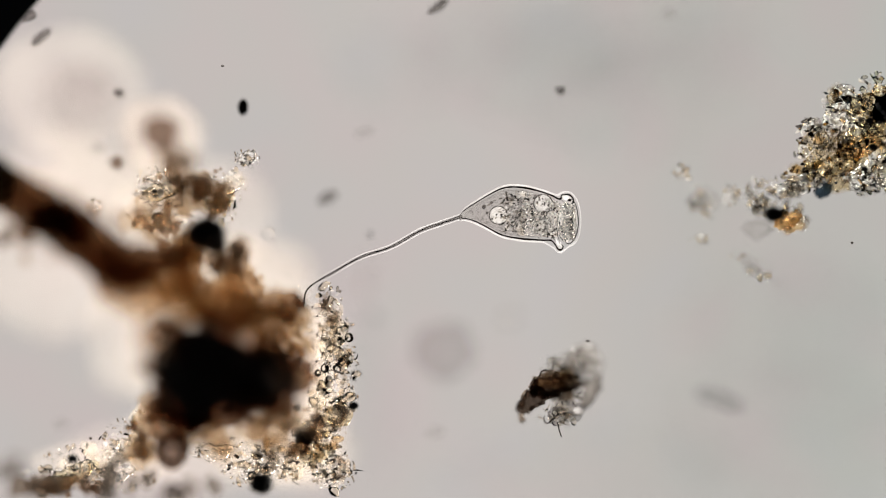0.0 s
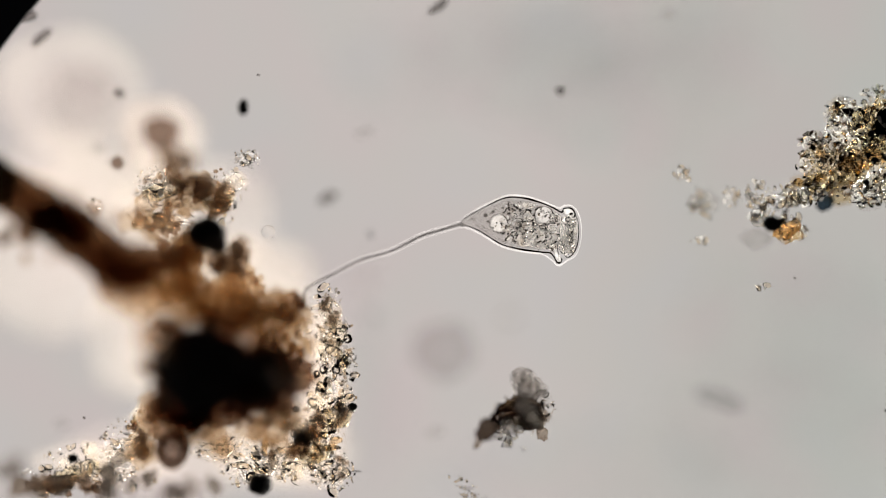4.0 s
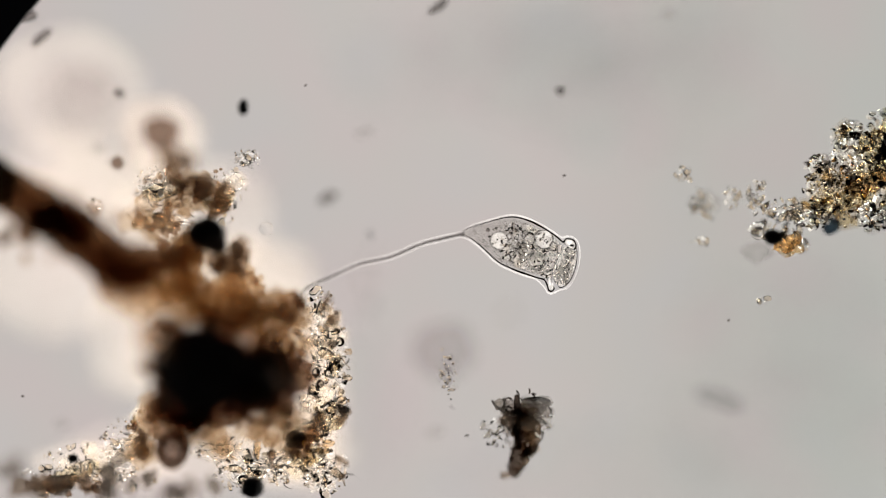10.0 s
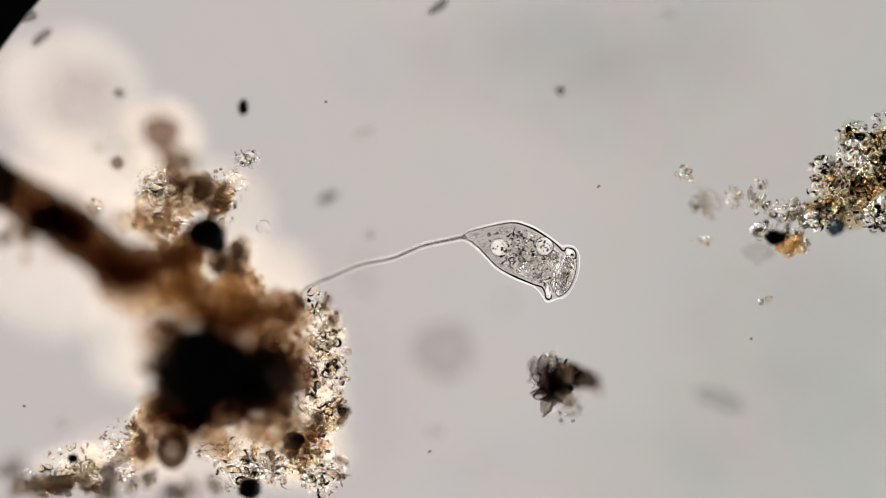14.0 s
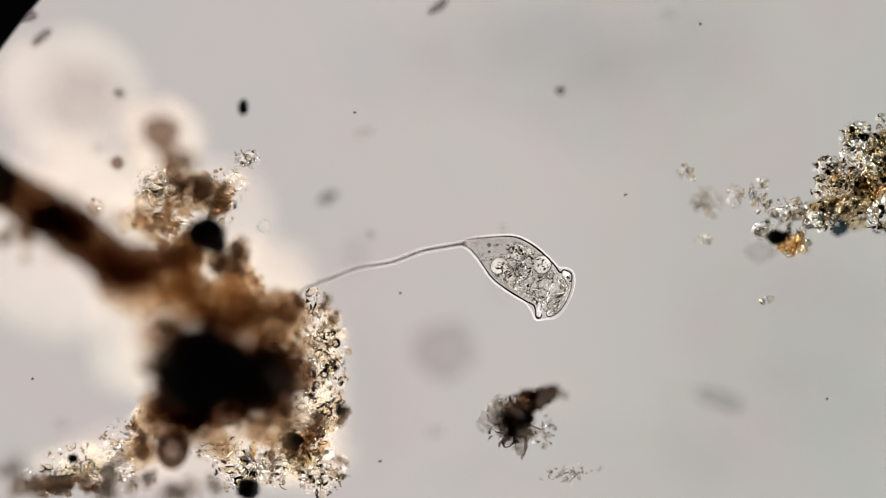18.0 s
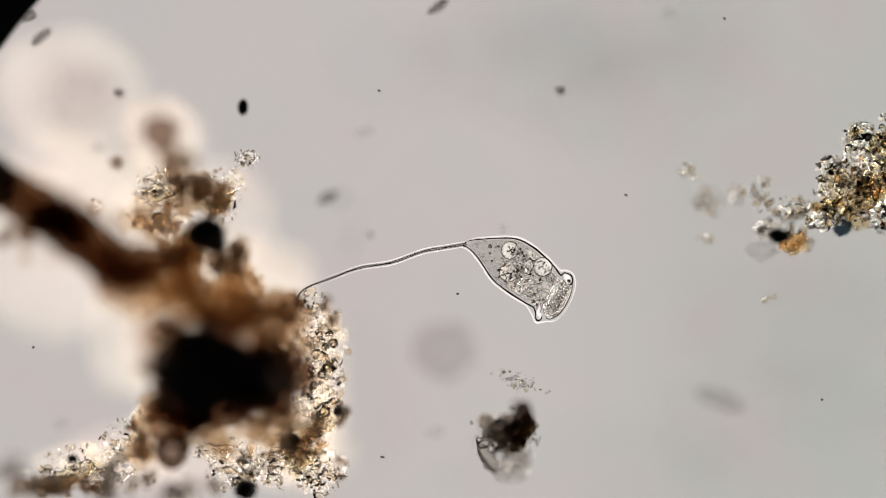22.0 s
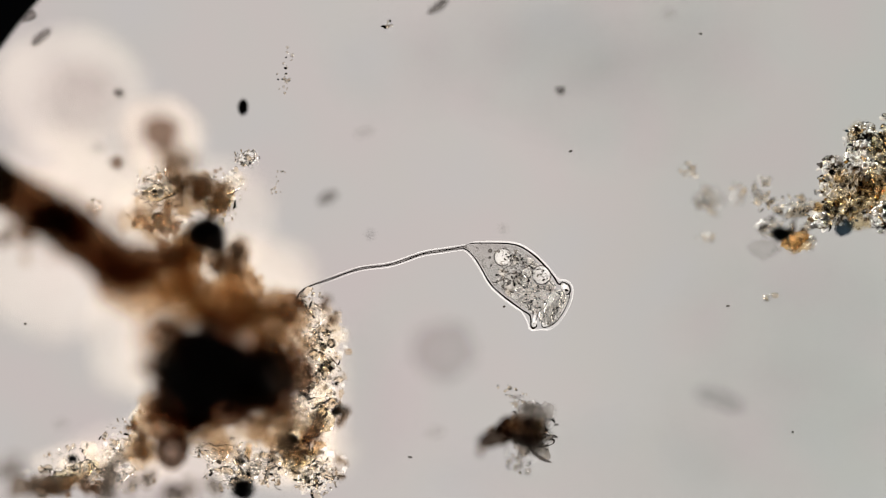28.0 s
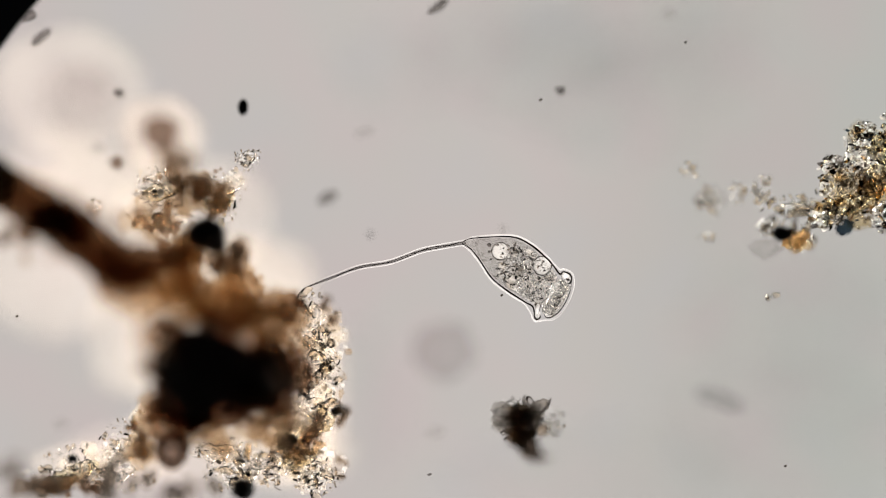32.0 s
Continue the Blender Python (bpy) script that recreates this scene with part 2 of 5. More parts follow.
def revolve(profile, sides=48):
    """A closed body turned round the x axis from (x, radius) pairs; first and last radius are 0."""
    v, f = [(profile[0][0], 0, 0)], []
    inner = profile[1:-1]
    for x, r in inner:
        for k in range(sides):
            a = 2 * math.pi * k / sides
            v.append((x, r * math.cos(a), r * math.sin(a)))
    v.append((profile[-1][0], 0, 0))
    last = len(v) - 1
    for k in range(sides):
        k2 = (k + 1) % sides
        f.append((0, 1 + k2, 1 + k))
        for i in range(len(inner) - 1):
            a, b = 1 + i * sides, 1 + (i + 1) * sides
            f.append((a + k, a + k2, b + k2, b + k))
        b = 1 + (len(inner) - 1) * sides
        f.append((last, b + k, b + k2))
    return v, f


def ring_mesh(name, inner, outer, thick, sides=128):
    v, f = [], []
    for k in range(sides):
        c, s = math.cos(2 * math.pi * k / sides), math.sin(2 * math.pi * k / sides)
        v += [(inner * c, inner * s, 0), (outer * c, outer * s, 0), (outer * c, outer * s, thick), (inner * c, inner * s, thick)]
    for k in range(sides):
        a, b = 4 * k, 4 * ((k + 1) % sides)
        f += [(a, a + 1, b + 1, b), (a + 1, a + 2, b + 2, b + 1), (a + 2, a + 3, b + 3, b + 2), (a + 3, a, b, b + 3)]
    me = bpy.data.meshes.new(name)
    me.from_pydata(v, [], f)
    return me


def disc_mesh(name, radius, thick, sides=96):
    v, f = revolve([(0, 0), (0, radius), (thick, radius), (thick, 0)], sides)
    me = bpy.data.meshes.new(name)
    me.from_pydata([(y, z, x) for x, y, z in v], [], f)
    return me


# ---- the microscope's stage ----
solo("ground", disc_mesh("ground", 0.98, 0.02), "glow", (0, 0, -2.02), "lit white ground glass of the microscope lamp", "lamp glass", kind="structure")
# unseen glowing ring, added so that strongly bent rays come out white
solo("ground_rim", ring_mesh("ground_rim", 0.985, 1.38, 0.02), "rim_glow", (0, 0, -2.02), "unseen bright ring added round the lamp glass", "lamp glass", kind="structure")
solo("wall_tube", ring_mesh("wall_tube", 1.4, 1.44, 1.9), "black", (0, 0, -2.1), "black round wall of the microscope foot", "wall", kind="structure")
solo("floor", disc_mesh("floor", 1.44, 0.04), "black", (0, 0, -2.14), "black metal foot of the microscope", "floor", kind="structure")
SLIDE = -0.09
solo("glass_slide", disc_mesh("glass_slide", 0.66, 0.02), "slide", (0, 0, SLIDE - 0.02), "clear glass slide under the water drop", "slide", kind="structure")
solo("field_stop", ring_mesh("field_stop", 1100 * DIV, 0.62, 0.004, 192), "black", plan(900, 729, 0.012), "black metal field stop with a round opening", "diaphragm", kind="structure")


# ---- the bell animal on its stalk ----
def grains(rng, count, spread, sizes, kinds, deep=0.4):
    """A loose heap of small grains round the origin; spread in metres."""
    h = Heap()
    for _ in range(count):
        v, f = chip(rng, 2.3) if rng.random() < kinds else pebble(rng, 1)
        s = rng.uniform(*sizes)
        while True:
            p = np.array([rng.uniform(-1, 1) for _ in range(3)])
            if p @ p < 1:
                break
        h.add((v @ spin(rng)) * s + p * np.array([spread[0], spread[1], spread[2]]), f)
    return h


def sliver(rng, name, parent, at, size, label, material="ink", curl=1.0):
    """A thin dark curved stroke: the edge of a crumpled film."""
    a, c, q = rng.uniform(0, 6.283), rng.uniform(-curl, curl), size * DIV
    w = rng.choice((0.45, 0.6, 0.9, 1.5)) * DIV
    pts = []
    for i in range(6):
        b = a + c * (i - 2.5) * 0.4
        pts.append((pts[-1] if pts else Vector()) + Vector((math.cos(b), math.sin(b), rng.uniform(-0.1, 0.1))) * q * 0.4)
    h = Heap()
    h.add(*tube(pts, [w * e for e in (0.3, 0.9, 1.3, 1.0, 0.8, 0.3)], 6, rng.randint(0, 999), 0.22))
    return part(name, h.mesh(name), material, parent, at, label)


def granular_sheet(name, left, right, half, bend, cell, rise, seed, step=0.9, stretch=1.0, hole=None):
    """A thin clear slab from x = left to right, as wide as half(x), whose top is a pavement of small round domes."""
    nx, ny = int((right - left) / step), int(2 * max(half(left), half((left + right) / 2)) / step)
    v, f = [], []
    for top in (True, False):
        for i in range(nx + 1):
            x = left + (right - left) * i / nx
            for j in range(ny + 1):
                s = 2 * j / ny - 1
                y = half(x) * s
                z = -1.5
                if top:
                    far = min(1.0, 5 * (1 - abs(s)), 0.09 * (x - left), 0.09 * (right - x))
                    q = Vector((x / cell / stretch, y / cell, seed))
                    w = q + Vector((noise.noise(q * 0.8), noise.noise(q * 0.8 + Vector((9, 4, 2))), 0)) * 0.9
                    dome = 1 - min(1.0, noise.voronoi(w)[0][0]) ** 1.4
                    z = rise * far * (dome + 0.45 * noise.noise(q * 2.3))
                v.append((x * 0.97 * DIV, (y + bend(x)) * 0.97 * DIV, z * DIV))
    base = (nx + 1) * (ny + 1)
    for i in range(nx):
        for j in range(ny):
            a = i * (ny + 1) + j
            b = a + ny + 1
            if hole and math.hypot(v[a][0] / 0.97 / DIV - hole[0], v[a][1] / 0.97 / DIV - hole[1]) < hole[2]:
                continue
            f.append((a, b, b + 1, a + 1))
            f.append((base + a, base + a + 1, base + b + 1, base + b))
    rim = [i * (ny + 1) for i in range(nx + 1)] + [nx * (ny + 1) + j for j in range(1, ny + 1)] + [i * (ny + 1) + ny for i in range(nx - 1, -1, -1)] + [j for j in range(ny - 1, 0, -1)]
    for a, b in zip(rim, rim[1:] + rim[:1]):
        f.append((b, a, base + a, base + b))
    h = Heap()
    h.add(v, f)
    return h.mesh(name)


def pavement(name, parent, at, rx, ry, cell, rise, seed, material, label, turn=0.0, stretch=1.3):
    """An uneven patch of small clear grains packed side by side."""
    def half(x):
        return ry * math.sqrt(max(0.03, 1 - (x / rx) ** 2)) * (0.85 + 0.3 * noise.noise(Vector((x * 0.09, seed, 2))))

    me = granular_sheet(name, -rx, rx, half, lambda x: 0.22 * ry * noise.noise(Vector((x * 0.06, seed, 8))), cell, rise, seed, 1.15, stretch)
    return part(name, me, material, parent, at, label, "stuff", (0, 0, turn))


def build_ciliate():
    rng = random.Random(5)
    root = thing("ciliate", plan(545, 517, 0.0), "clear grey bell-shaped ciliate on a long thin curved stalk", "ciliate")
    # stalk: from its foot towards the bell along +x, a length of 300 divisions
    d = DIV
    line = smooth_line([(-20 * d, -20 * d, 0.002), (2 * d, 4 * d, 0), (58 * d, 10 * d, 0), (110 * d, 13 * d, 0), (165 * d, 6 * d, 0), (222 * d, 9 * d, 0), (262 * d, 5 * d, 0), (302 * d, 0, 0)])
    n = len(line)
    h = Heap()
    h.add(*tube(line, [(1.5 + 1.1 * i / n) * d for i in range(n)], 12))
    stalk = part("stalk", h.mesh("stalk"), "stalk", root, label="thin clear grey stalk")
    # two bright tubes beside the stalk imitate its halo of light
    for sign in (1, -1):
        h = Heap()
        h.add(*tube([p + Vector((0, sign * (3.7 + 1.2 * i / n) * d, 0)) for i, p in enumerate(line[6:])], [1.0 * d * min(1, 0.2 + 0.05 * i) for i in range(n - 6)], 8))
        part("slime_rim", h.mesh("slime_rim"), "coat", stalk, label="thin bright tube put in for the optical halo")
    # two dark threads wound round each other in the sheath
    for turn in (0.0, math.pi):
        h = Heap()
        wound = [p + Vector((0, math.sin(i * 0.42 + turn), math.cos(i * 0.42 + turn))) * (1.1 + 0.7 * i / n) * d for i, p in enumerate(line)]
        h.add(*tube(wound, [0.75 * d] * n, 8))
        part("spring_thread", h.mesh("spring_thread"), "thread", stalk, label="dark contractile thread in the stalk")
    # bell, along +x from the stalk's end
    d = 0.97 * DIV
    prof = [(-2, 0), (-2, 3), (0, 5), (8, 8.5), (20, 14), (36, 22.5), (52, 31.5), (66, 39), (80, 44), (95, 46), (115, 46.5), (135, 45), (152, 43), (166, 40.5), (176, 38), (181, 36), (184, 28), (184, 0)]

    def half(x):
        for (x0, r0), (x1, r1) in zip(prof[1:], prof[2:]):
            if x0 <= x <= x1 and x1 > x0:
                return r0 + (r1 - r0) * (x - x0) / (x1 - x0)
        return 3.0

    def bow(x):
        return 13.5 * max(0.0, math.sin(math.pi * min(1, max(0, x / 185) ** 0.75))) ** 0.7 if x < 185 else 0.0

    h = Heap()
    v, f = revolve([(x * d, r * d) for x, r in prof], 64)
    v = np.array(v)
    v[:, 1:] *= np.array([1 + 0.02 * noise.noise(Vector(p) * 30) for p in v])[:, None]
    h.add(v, f)
    bell = part("bell", h.mesh("bell"), "cell", root, label="clear bell-shaped cell body")
    h = Heap()
    v, f = revolve([(x * d, r * d) for x, r in [(0, 0), (1, 4), (12, 9), (26, 16), (48, 27), (75, 40), (110, 43), (150, 38), (172, 26), (178, 0)]], 32)
    h.add(np.array(v) * np.array((1, 1, 0.06)) - np.array((0, 0, 12 * d)), f)
    part("base_plasm", h.mesh("base_plasm"), "plasm", bell, label="greyer plasm at the bell's base")
    # bright tube along the cell's edge, put in for its optical halo
    loop = [(x, r + 3.8) for x, r in prof[2:-5]] + [(173, 44), (178, 48), (186, 54), (197, 53.5), (206, 46), (213, 33), (218, 12), (218.5, -8), (216, -25), (209, -39), (199, -45), (190, -53), (180, -58), (171, -53)]
    loop += [(x, -r - 3.8) for x, r in reversed(prof[2:-5])]
    g = smooth_line([(x * d, r * d, 0) for x, r in loop], 7)
    n = len(g)
    h = Heap()
    h.add(*tube(g, [(1.9 + 0.25 * noise.noise(Vector((i * 0.13, 3, 1)))) * d * min(1, 0.3 + 0.04 * i, 0.3 + 0.04 * (n - 1 - i), 0.4 + 0.02 * abs(i - n / 2)) for i in range(n)], 8))
    part("slime_rim", h.mesh("slime_rim"), "coat", bell, label="thin bright tube put in for the optical halo")
    # dark lines put in for light bent away: both sides of the bell, the upper lobe, the disc, the hook and the collar
    up = [(x, r) for x, r in prof[1:-3]]
    down = [(x, -r) for x, r in prof[1:-3]]
    edges = [(up + [(180, 40), (182, 46), (188, 49.5), (196, 49), (202, 43), (203, 36), (199, 32)], 1.5, "ink"),
             (down[:-1] + [(174, -46), (180, -53), (186, -51), (188, -45), (184, -41)], 1.5, "ink"),
             ([(203, 40), (209, 29), (213, 11), (214, -7), (212, -22), (206, -34), (199, -40), (193, -38)], 1.4, "ink"),
             ([(181, 38), (186, 36), (192, 31)], 0.9, "ink"), ([(178, 30), (181, 18), (178, 4), (181, -10), (177, -24), (182, -40)], 0.9, "ink"), ([(184, 22), (190, 15), (197, 22), (204, 17)], 0.9, "ink"), ([(185, -3), (192, -12), (201, -7)], 0.9, "ink"), ([(187, -23), (196, -31), (205, -23)], 0.9, "ink"), ([(197, 12), (202, 4), (196, -3)], 0.8, "ink"), ([(168, 26), (174, 16), (170, 6)], 0.8, "ink"),
             ([(192, 31), (189, 12), (194, -4), (190, -20), (193, -38)], 0.85, "ink"), ([(170, -36), (175, -40), (181, -47)], 0.8, "ink"),
             ([(186, -28), (193, -20), (202, -24), (210, -16)], 0.7, "hair"), ([(198, 28), (205, 16), (203, 2), (209, -8)], 0.6, "hair"), ([(-2, 4.5), (-3, 0), (-2, -4.5)], 0.9, "hair")]
    for k, (pts, w, kind) in enumerate(edges):
        g = smooth_line([(x * d, y * d, 2 * d) for x, y in pts], 5)
        h = Heap()
        m = len(g)
        h.add(*tube(g, [w * (1 + 0.4 * noise.noise(Vector((i * 0.12, k * 3, 1)))) * min(1, 0.45 + 0.012 * i, 0.4 + 0.12 * (m - 1 - i)) * d for i in range(m)], 7))
        part("pellicle_edge", h.mesh("pellicle_edge"), kind, bell, label="thin dark line put in for light bent away")
    # the lip's upper lobe, the hook where it folds back, and the raised disc between them
    part("lip_lobe", lump_mesh("lip_lobe", (11 * d, 9.5 * d, 7 * d), 3, 0.1, 1.2, 3), "lip", bell, (192 * d, 40 * d, 0), "clear round lobe of the lip")
    # gleams on lobe and hook are highlights, put in as white lumps
    part("lobe_gleam", lump_mesh("lobe_gleam", (8.5 * d, 5.5 * d, 1.5 * d), 5, 0.4, 1.6, 2), "white", bell, (190 * d, 43 * d, 5 * d), "bright patch on the lobe", turn=(0, 0, -0.4))
    part("lobe_spot", lump_mesh("lobe_spot", (4.2 * d, 2.6 * d, 1.5 * d), 6, 0.5, 1.6, 2), "ink", bell, (196 * d, 39.5 * d, 7 * d), "dark spot under the lobe", turn=(0, 0, 0.3))
    part("lip_hook", lump_mesh("lip_hook", (8 * d, 6 * d, 5 * d), 9, 0.15, 1.2, 2), "lip", bell, (180 * d, -46.5 * d, 0), "clear hook of the folded lip")
    part("hook_gleam", lump_mesh("hook_gleam", (2.6 * d, 9 * d, 1.2 * d), 11, 0.3, 1.6, 2), "white", bell, (177 * d, -39 * d, 4 * d), "bright stripe beside the hook", turn=(0, 0, 0.35))
    part("hook_gleam", lump_mesh("hook_gleam", (2.0 * d, 7 * d, 1.2 * d), 12, 0.3, 1.6, 2), "white", bell, (184 * d, -43 * d, 4 * d), "bright stripe beside the hook", turn=(0, 0, 0.3))
    me = lump_mesh("peristome_disc", (14.5 * d, 41 * d, 12 * d), 14, 0.1, 1.3, 3)
    part("peristome_disc", me, "lip", bell, (200 * d, -1 * d, -3 * d), "clear bulging disc over the lip")
    part("disc_shade", lump_mesh("disc_shade", (8.5 * d, 20 * d, 1.5 * d), 15, 0.3, 1.3, 2), "plasm", bell, (204 * d, -12 * d, 2 * d), "greyer plasm in the disc")
    part("mouth_plasm", granular_sheet("mouth_plasm", 177, 211, lambda x: 37 * math.sqrt(max(0.04, 1 - ((x - 193) / 19.5) ** 2)), lambda x: 0, 9.0, 22.0, 4.0), "granular", bell, label="granular plasm in the mouth")
    # folds of the mouth
    for k, (y0, y1, x0, x1, r) in enumerate(((-34, 6, 206, 196, 3.2), (28, -8, 206, 191, 3), (-26, 20, 183, 188, 2.6), (8, 33, 200, 194, 3.4), (-12, -34, 198, 187, 3.4), (34, 14, 188, 208, 2.6))):
        g = smooth_line([(x0 * d, y0 * d, 6 * d), ((x0 + x1) / 2 * d + 3 * d, (y0 * 0.6 + y1 * 0.4) * d, 9 * d), (x1 * d, y1 * d, 6 * d)], 8)
        h = Heap()
        h.add(*tube(g, [r * d * (0.5 + 0.5 * math.sin(math.pi * i / (len(g) - 1))) for i in range(len(g))], 12, k, 0.03))
        part("mouth_fold", h.mesh("mouth_fold"), "fold", bell, label="clear curved fold of the mouth")
    # wreath of cilia, bundled in fine rods
    h = Heap()
    for i in range(70):
        a = 2 * math.pi * i / 70
        c, s = math.cos(a), math.sin(a)
        p0 = Vector((201 * d, 30 * d * c, 20 * d * s))
        p1 = p0 + Vector((8 * d, 4 * d * c - 4 * d * s, 5 * d * s + 4 * d * c))
        h.add(*tube([p0, (p0 + p1) / 2 + Vector((1.5 * d, 0, 0)), p1], [0.5 * d, 0.4 * d, 0.15 * d], 4))
    part("cilia", h.mesh("cilia"), "cilia", bell, label="fine wreath of cilia", kind="stuff")
    h = Heap()
    g = smooth_line([(196 * d, -14 * d, 4 * d), (182 * d, -18 * d, 4 * d), (166 * d, -10 * d, 2 * d), (152 * d, 2 * d, 0)])
    h.add(*tube(g, [(8 - 5 * i / (len(g) - 1)) * d for i in range(len(g))], 12))
    part("gullet", h.mesh("gullet"), "lip", bell, label="clear funnel-shaped gullet")
    h = Heap()
    g = smooth_line([(84 * d, 22 * d, -8 * d), (104 * d, 26 * d, -12 * d), (128 * d, 10 * d, -14 * d), (142 * d, -14 * d, -12 * d)])
    h.add(*tube(g, [6 * d] * len(g), 10, 3, 0.05))
    part("nucleus", h.mesh("nucleus"), "nucleus", bell, label="pale curved nucleus band")
    # vacuoles: drops whitened for their gleam, a dark ring for bent light, dark bits
    vac = []
    for x, y, r in ((64, 3, 16), (142, 30, 16.5), (145, -20, 15)):
        me = lump_mesh("vacuole", (r * d, r * d, r * d * 0.3), r, 0.1, 1.4, 3)
        vac.append(part("vacuole", me, "vacuole", bell, (x * d, y * d, -3 * d), "round bright watery vacuole"))
        turns = np.linspace(0, 6.45, 44)
        ring = [Vector(((r + 0.6) * math.cos(a), (r + 0.6) * math.sin(a), 0)) * (1 + 0.05 * noise.noise(Vector((math.cos(a) * 1.5, math.sin(a) * 1.5, r)))) * d for a in turns]
        h = Heap()
        h.add(*tube(ring, [(0.8 + 0.7 * noise.noise(Vector((math.cos(a), math.sin(a), r + 3)))) * d for a in turns], 6))
        part("vacuole_skin", h.mesh("vacuole_skin"), "hair", vac[-1], label="dark ring put in for light bent at the vacuole")
        for k in range(5):
            a, q = rng.uniform(0, 6.28), rng.uniform(0.1, 0.55) * r
            s = rng.uniform(1.0, 2.6)
            part("food_bit", lump_mesh("food_bit", (s * d, s * 0.7 * d, s * 0.5 * d), k + 7 * int(r), 0.5, 2.0, 2), "ink" if k % 3 else "grey", vac[-1], (q * math.cos(a) * d, q * math.sin(a) * d, 5 * d), "dark food bit", turn=(0, 0, a))
    # granular plasm that fills the middle of the bell
    def inner(x):
        return (half(x) - 6) * min(1, 0.55 + (x - 56) / 60)

    part("granular_plasm", granular_sheet("granular_plasm", 110, 178, inner, lambda x: 0, 9.5, 20.0, 1.0, hole=(141, 24, 17.5)), "granular", bell, (0, 0, -6 * d), "greyish granular plasm")
    for k in range(26):
        x, t, q = rng.uniform(78, 116), rng.uniform(-0.9, 0.9), rng.uniform(4, 9)
        part("plasm_clot", lump_mesh("plasm_clot", (q * d, q * d * 0.8, q * d * 0.3), 600 + k, 0.5, 2.0, 2), ("milk", "film", "plasm", "grey")[k % 4], bell, (x * d, t * inner(x) * d, -9 * d), "mottled clot of plasm", turn=(0, 0, rng.uniform(0, 6.28)))
    # single granules, bright and dark
    for k in range(64):
        x, s = rng.uniform(76, 116) if k < 40 else rng.uniform(112, 176), rng.uniform(-0.95, 0.95)
        q = rng.uniform(1.2, 4.0)
        part("white_granule", lump_mesh("white_granule", (q * d, q * d * rng.uniform(0.6, 1), q * d * 0.6), rng.randint(0, 999), 0.5, 2.0, 2), "white", bell, (x * d, s * inner(x) * d, 5 * d), "bright white granule", turn=(0, 0, rng.uniform(0, 6.28)))
    for k in range(96):
        x, s, q = rng.uniform(72, 116) if k < 62 else rng.uniform(112, 178), rng.uniform(-1, 1), rng.choice((1.0, 1.3, 1.6, 2.0, 2.6))
        part("dark_granule", lump_mesh("dark_granule", (q * d, q * d * rng.uniform(0.5, 0.9), q * d * 0.5), k, 0.6, 2.2, 2), ("dun", "silt", "ink", "hair")[k % 4], bell, (x * d, s * inner(x) * d, 6 * d), "dark food granule", turn=(0, 0, rng.uniform(0, 6.28)))
    for k in range(124):
        lipped = k >= 104
        x = rng.uniform(187, 207) if lipped else rng.uniform(76, 116) if k % 2 else rng.uniform(112, 176)
        y = rng.uniform(-30, 30) if lipped else rng.uniform(-1, 1) * inner(x)
        sliver(rng, "dark_fold", bell, (x * d, y * 0.85 * d, rng.uniform(6, 9) * d), rng.uniform(1.6, 4.5), "thin dark edge of a crumpled film", "ink" if k % 3 else "hair", 1.7)
    for k in range(22):
        x, y, q = rng.uniform(188, 208), rng.uniform(-32, 32), rng.uniform(1.8, 4.6)
        part("white_granule", lump_mesh("white_granule", (q * d, q * d * 0.7, q * d * 0.4), k + 40, 0.5, 2.0, 2), "white" if k % 4 else "cream", bell, (x * d, y * d, 5 * d), "bright patch in the mouth", turn=(0, 0, rng.uniform(0, 6.28)))
    # fine streaks in the plasm at the base and along the sides
    for k in range(46):
        x = rng.uniform(10, 72) if k < 30 else rng.uniform(72, 176)
        y = rng.uniform(-0.8, 0.8) * half(x) if k < 30 else rng.choice((-1, 1)) * (half(x) - rng.uniform(7, 10))
        sliver(rng, "plasm_streak", bell, (x * d, y * d, rng.uniform(1, 6) * d), rng.uniform(2, 5), "fine grey streak in the plasm", ("grey", "film", "faint")[k % 3], 0.8)
    for x, y, r in ((41, 8, 4), (47, -3, 2.6), (54, 15, 2.8), (57, -14, 2.2), (96, -33, 3), (150, 8, 3.4)):
        part("food_ball", lump_mesh("food_ball", (r * d, r * d, r * d), x, 0.15, 1.2, 2), "silt" if x < 60 else "grey", bell, (x * d, y * d, 4 * d), "small dark food ball")
    # the whole bell is slightly bowed
    for ob in [bell] + [c for c in root.children_recursive if c.parent is bell and c not in vac]:
        if ob is not bell and math.hypot(ob.location.x, ob.location.y) > 0:
            ob.location.y += bow(ob.location.x / d) * d
        else:
            for vert in ob.data.vertices:
                vert.co.y += bow(vert.co.x / d) * d
    return root, stalk, bell, vac


ciliate, stalk, bell, vacuoles = build_ciliate()


# ---- heaps of debris ----
def crystal_set(seed, count, material, long=2.1):
    """Some meshes of rounded splinters, drops and flat prisms, to be shared by many pieces."""
    rng = random.Random(seed)
    out = []
    for i in range(count):
        h = Heap()
        if i % 4 == 3:
            h.add(*chip(rng, long))
        else:
            v, f = ICO[2]
            w = bumpy(v, 0.55, 1.2, rng.uniform(0, 99)) * np.array([rng.uniform(0.9, long), rng.uniform(0.55, 0.95), rng.uniform(0.4, 0.7)])
            h.add(w, f)
        me = h.mesh("grain", i % 4 != 3)
        me.materials.append(M[material])
        out.append(me)
    return out


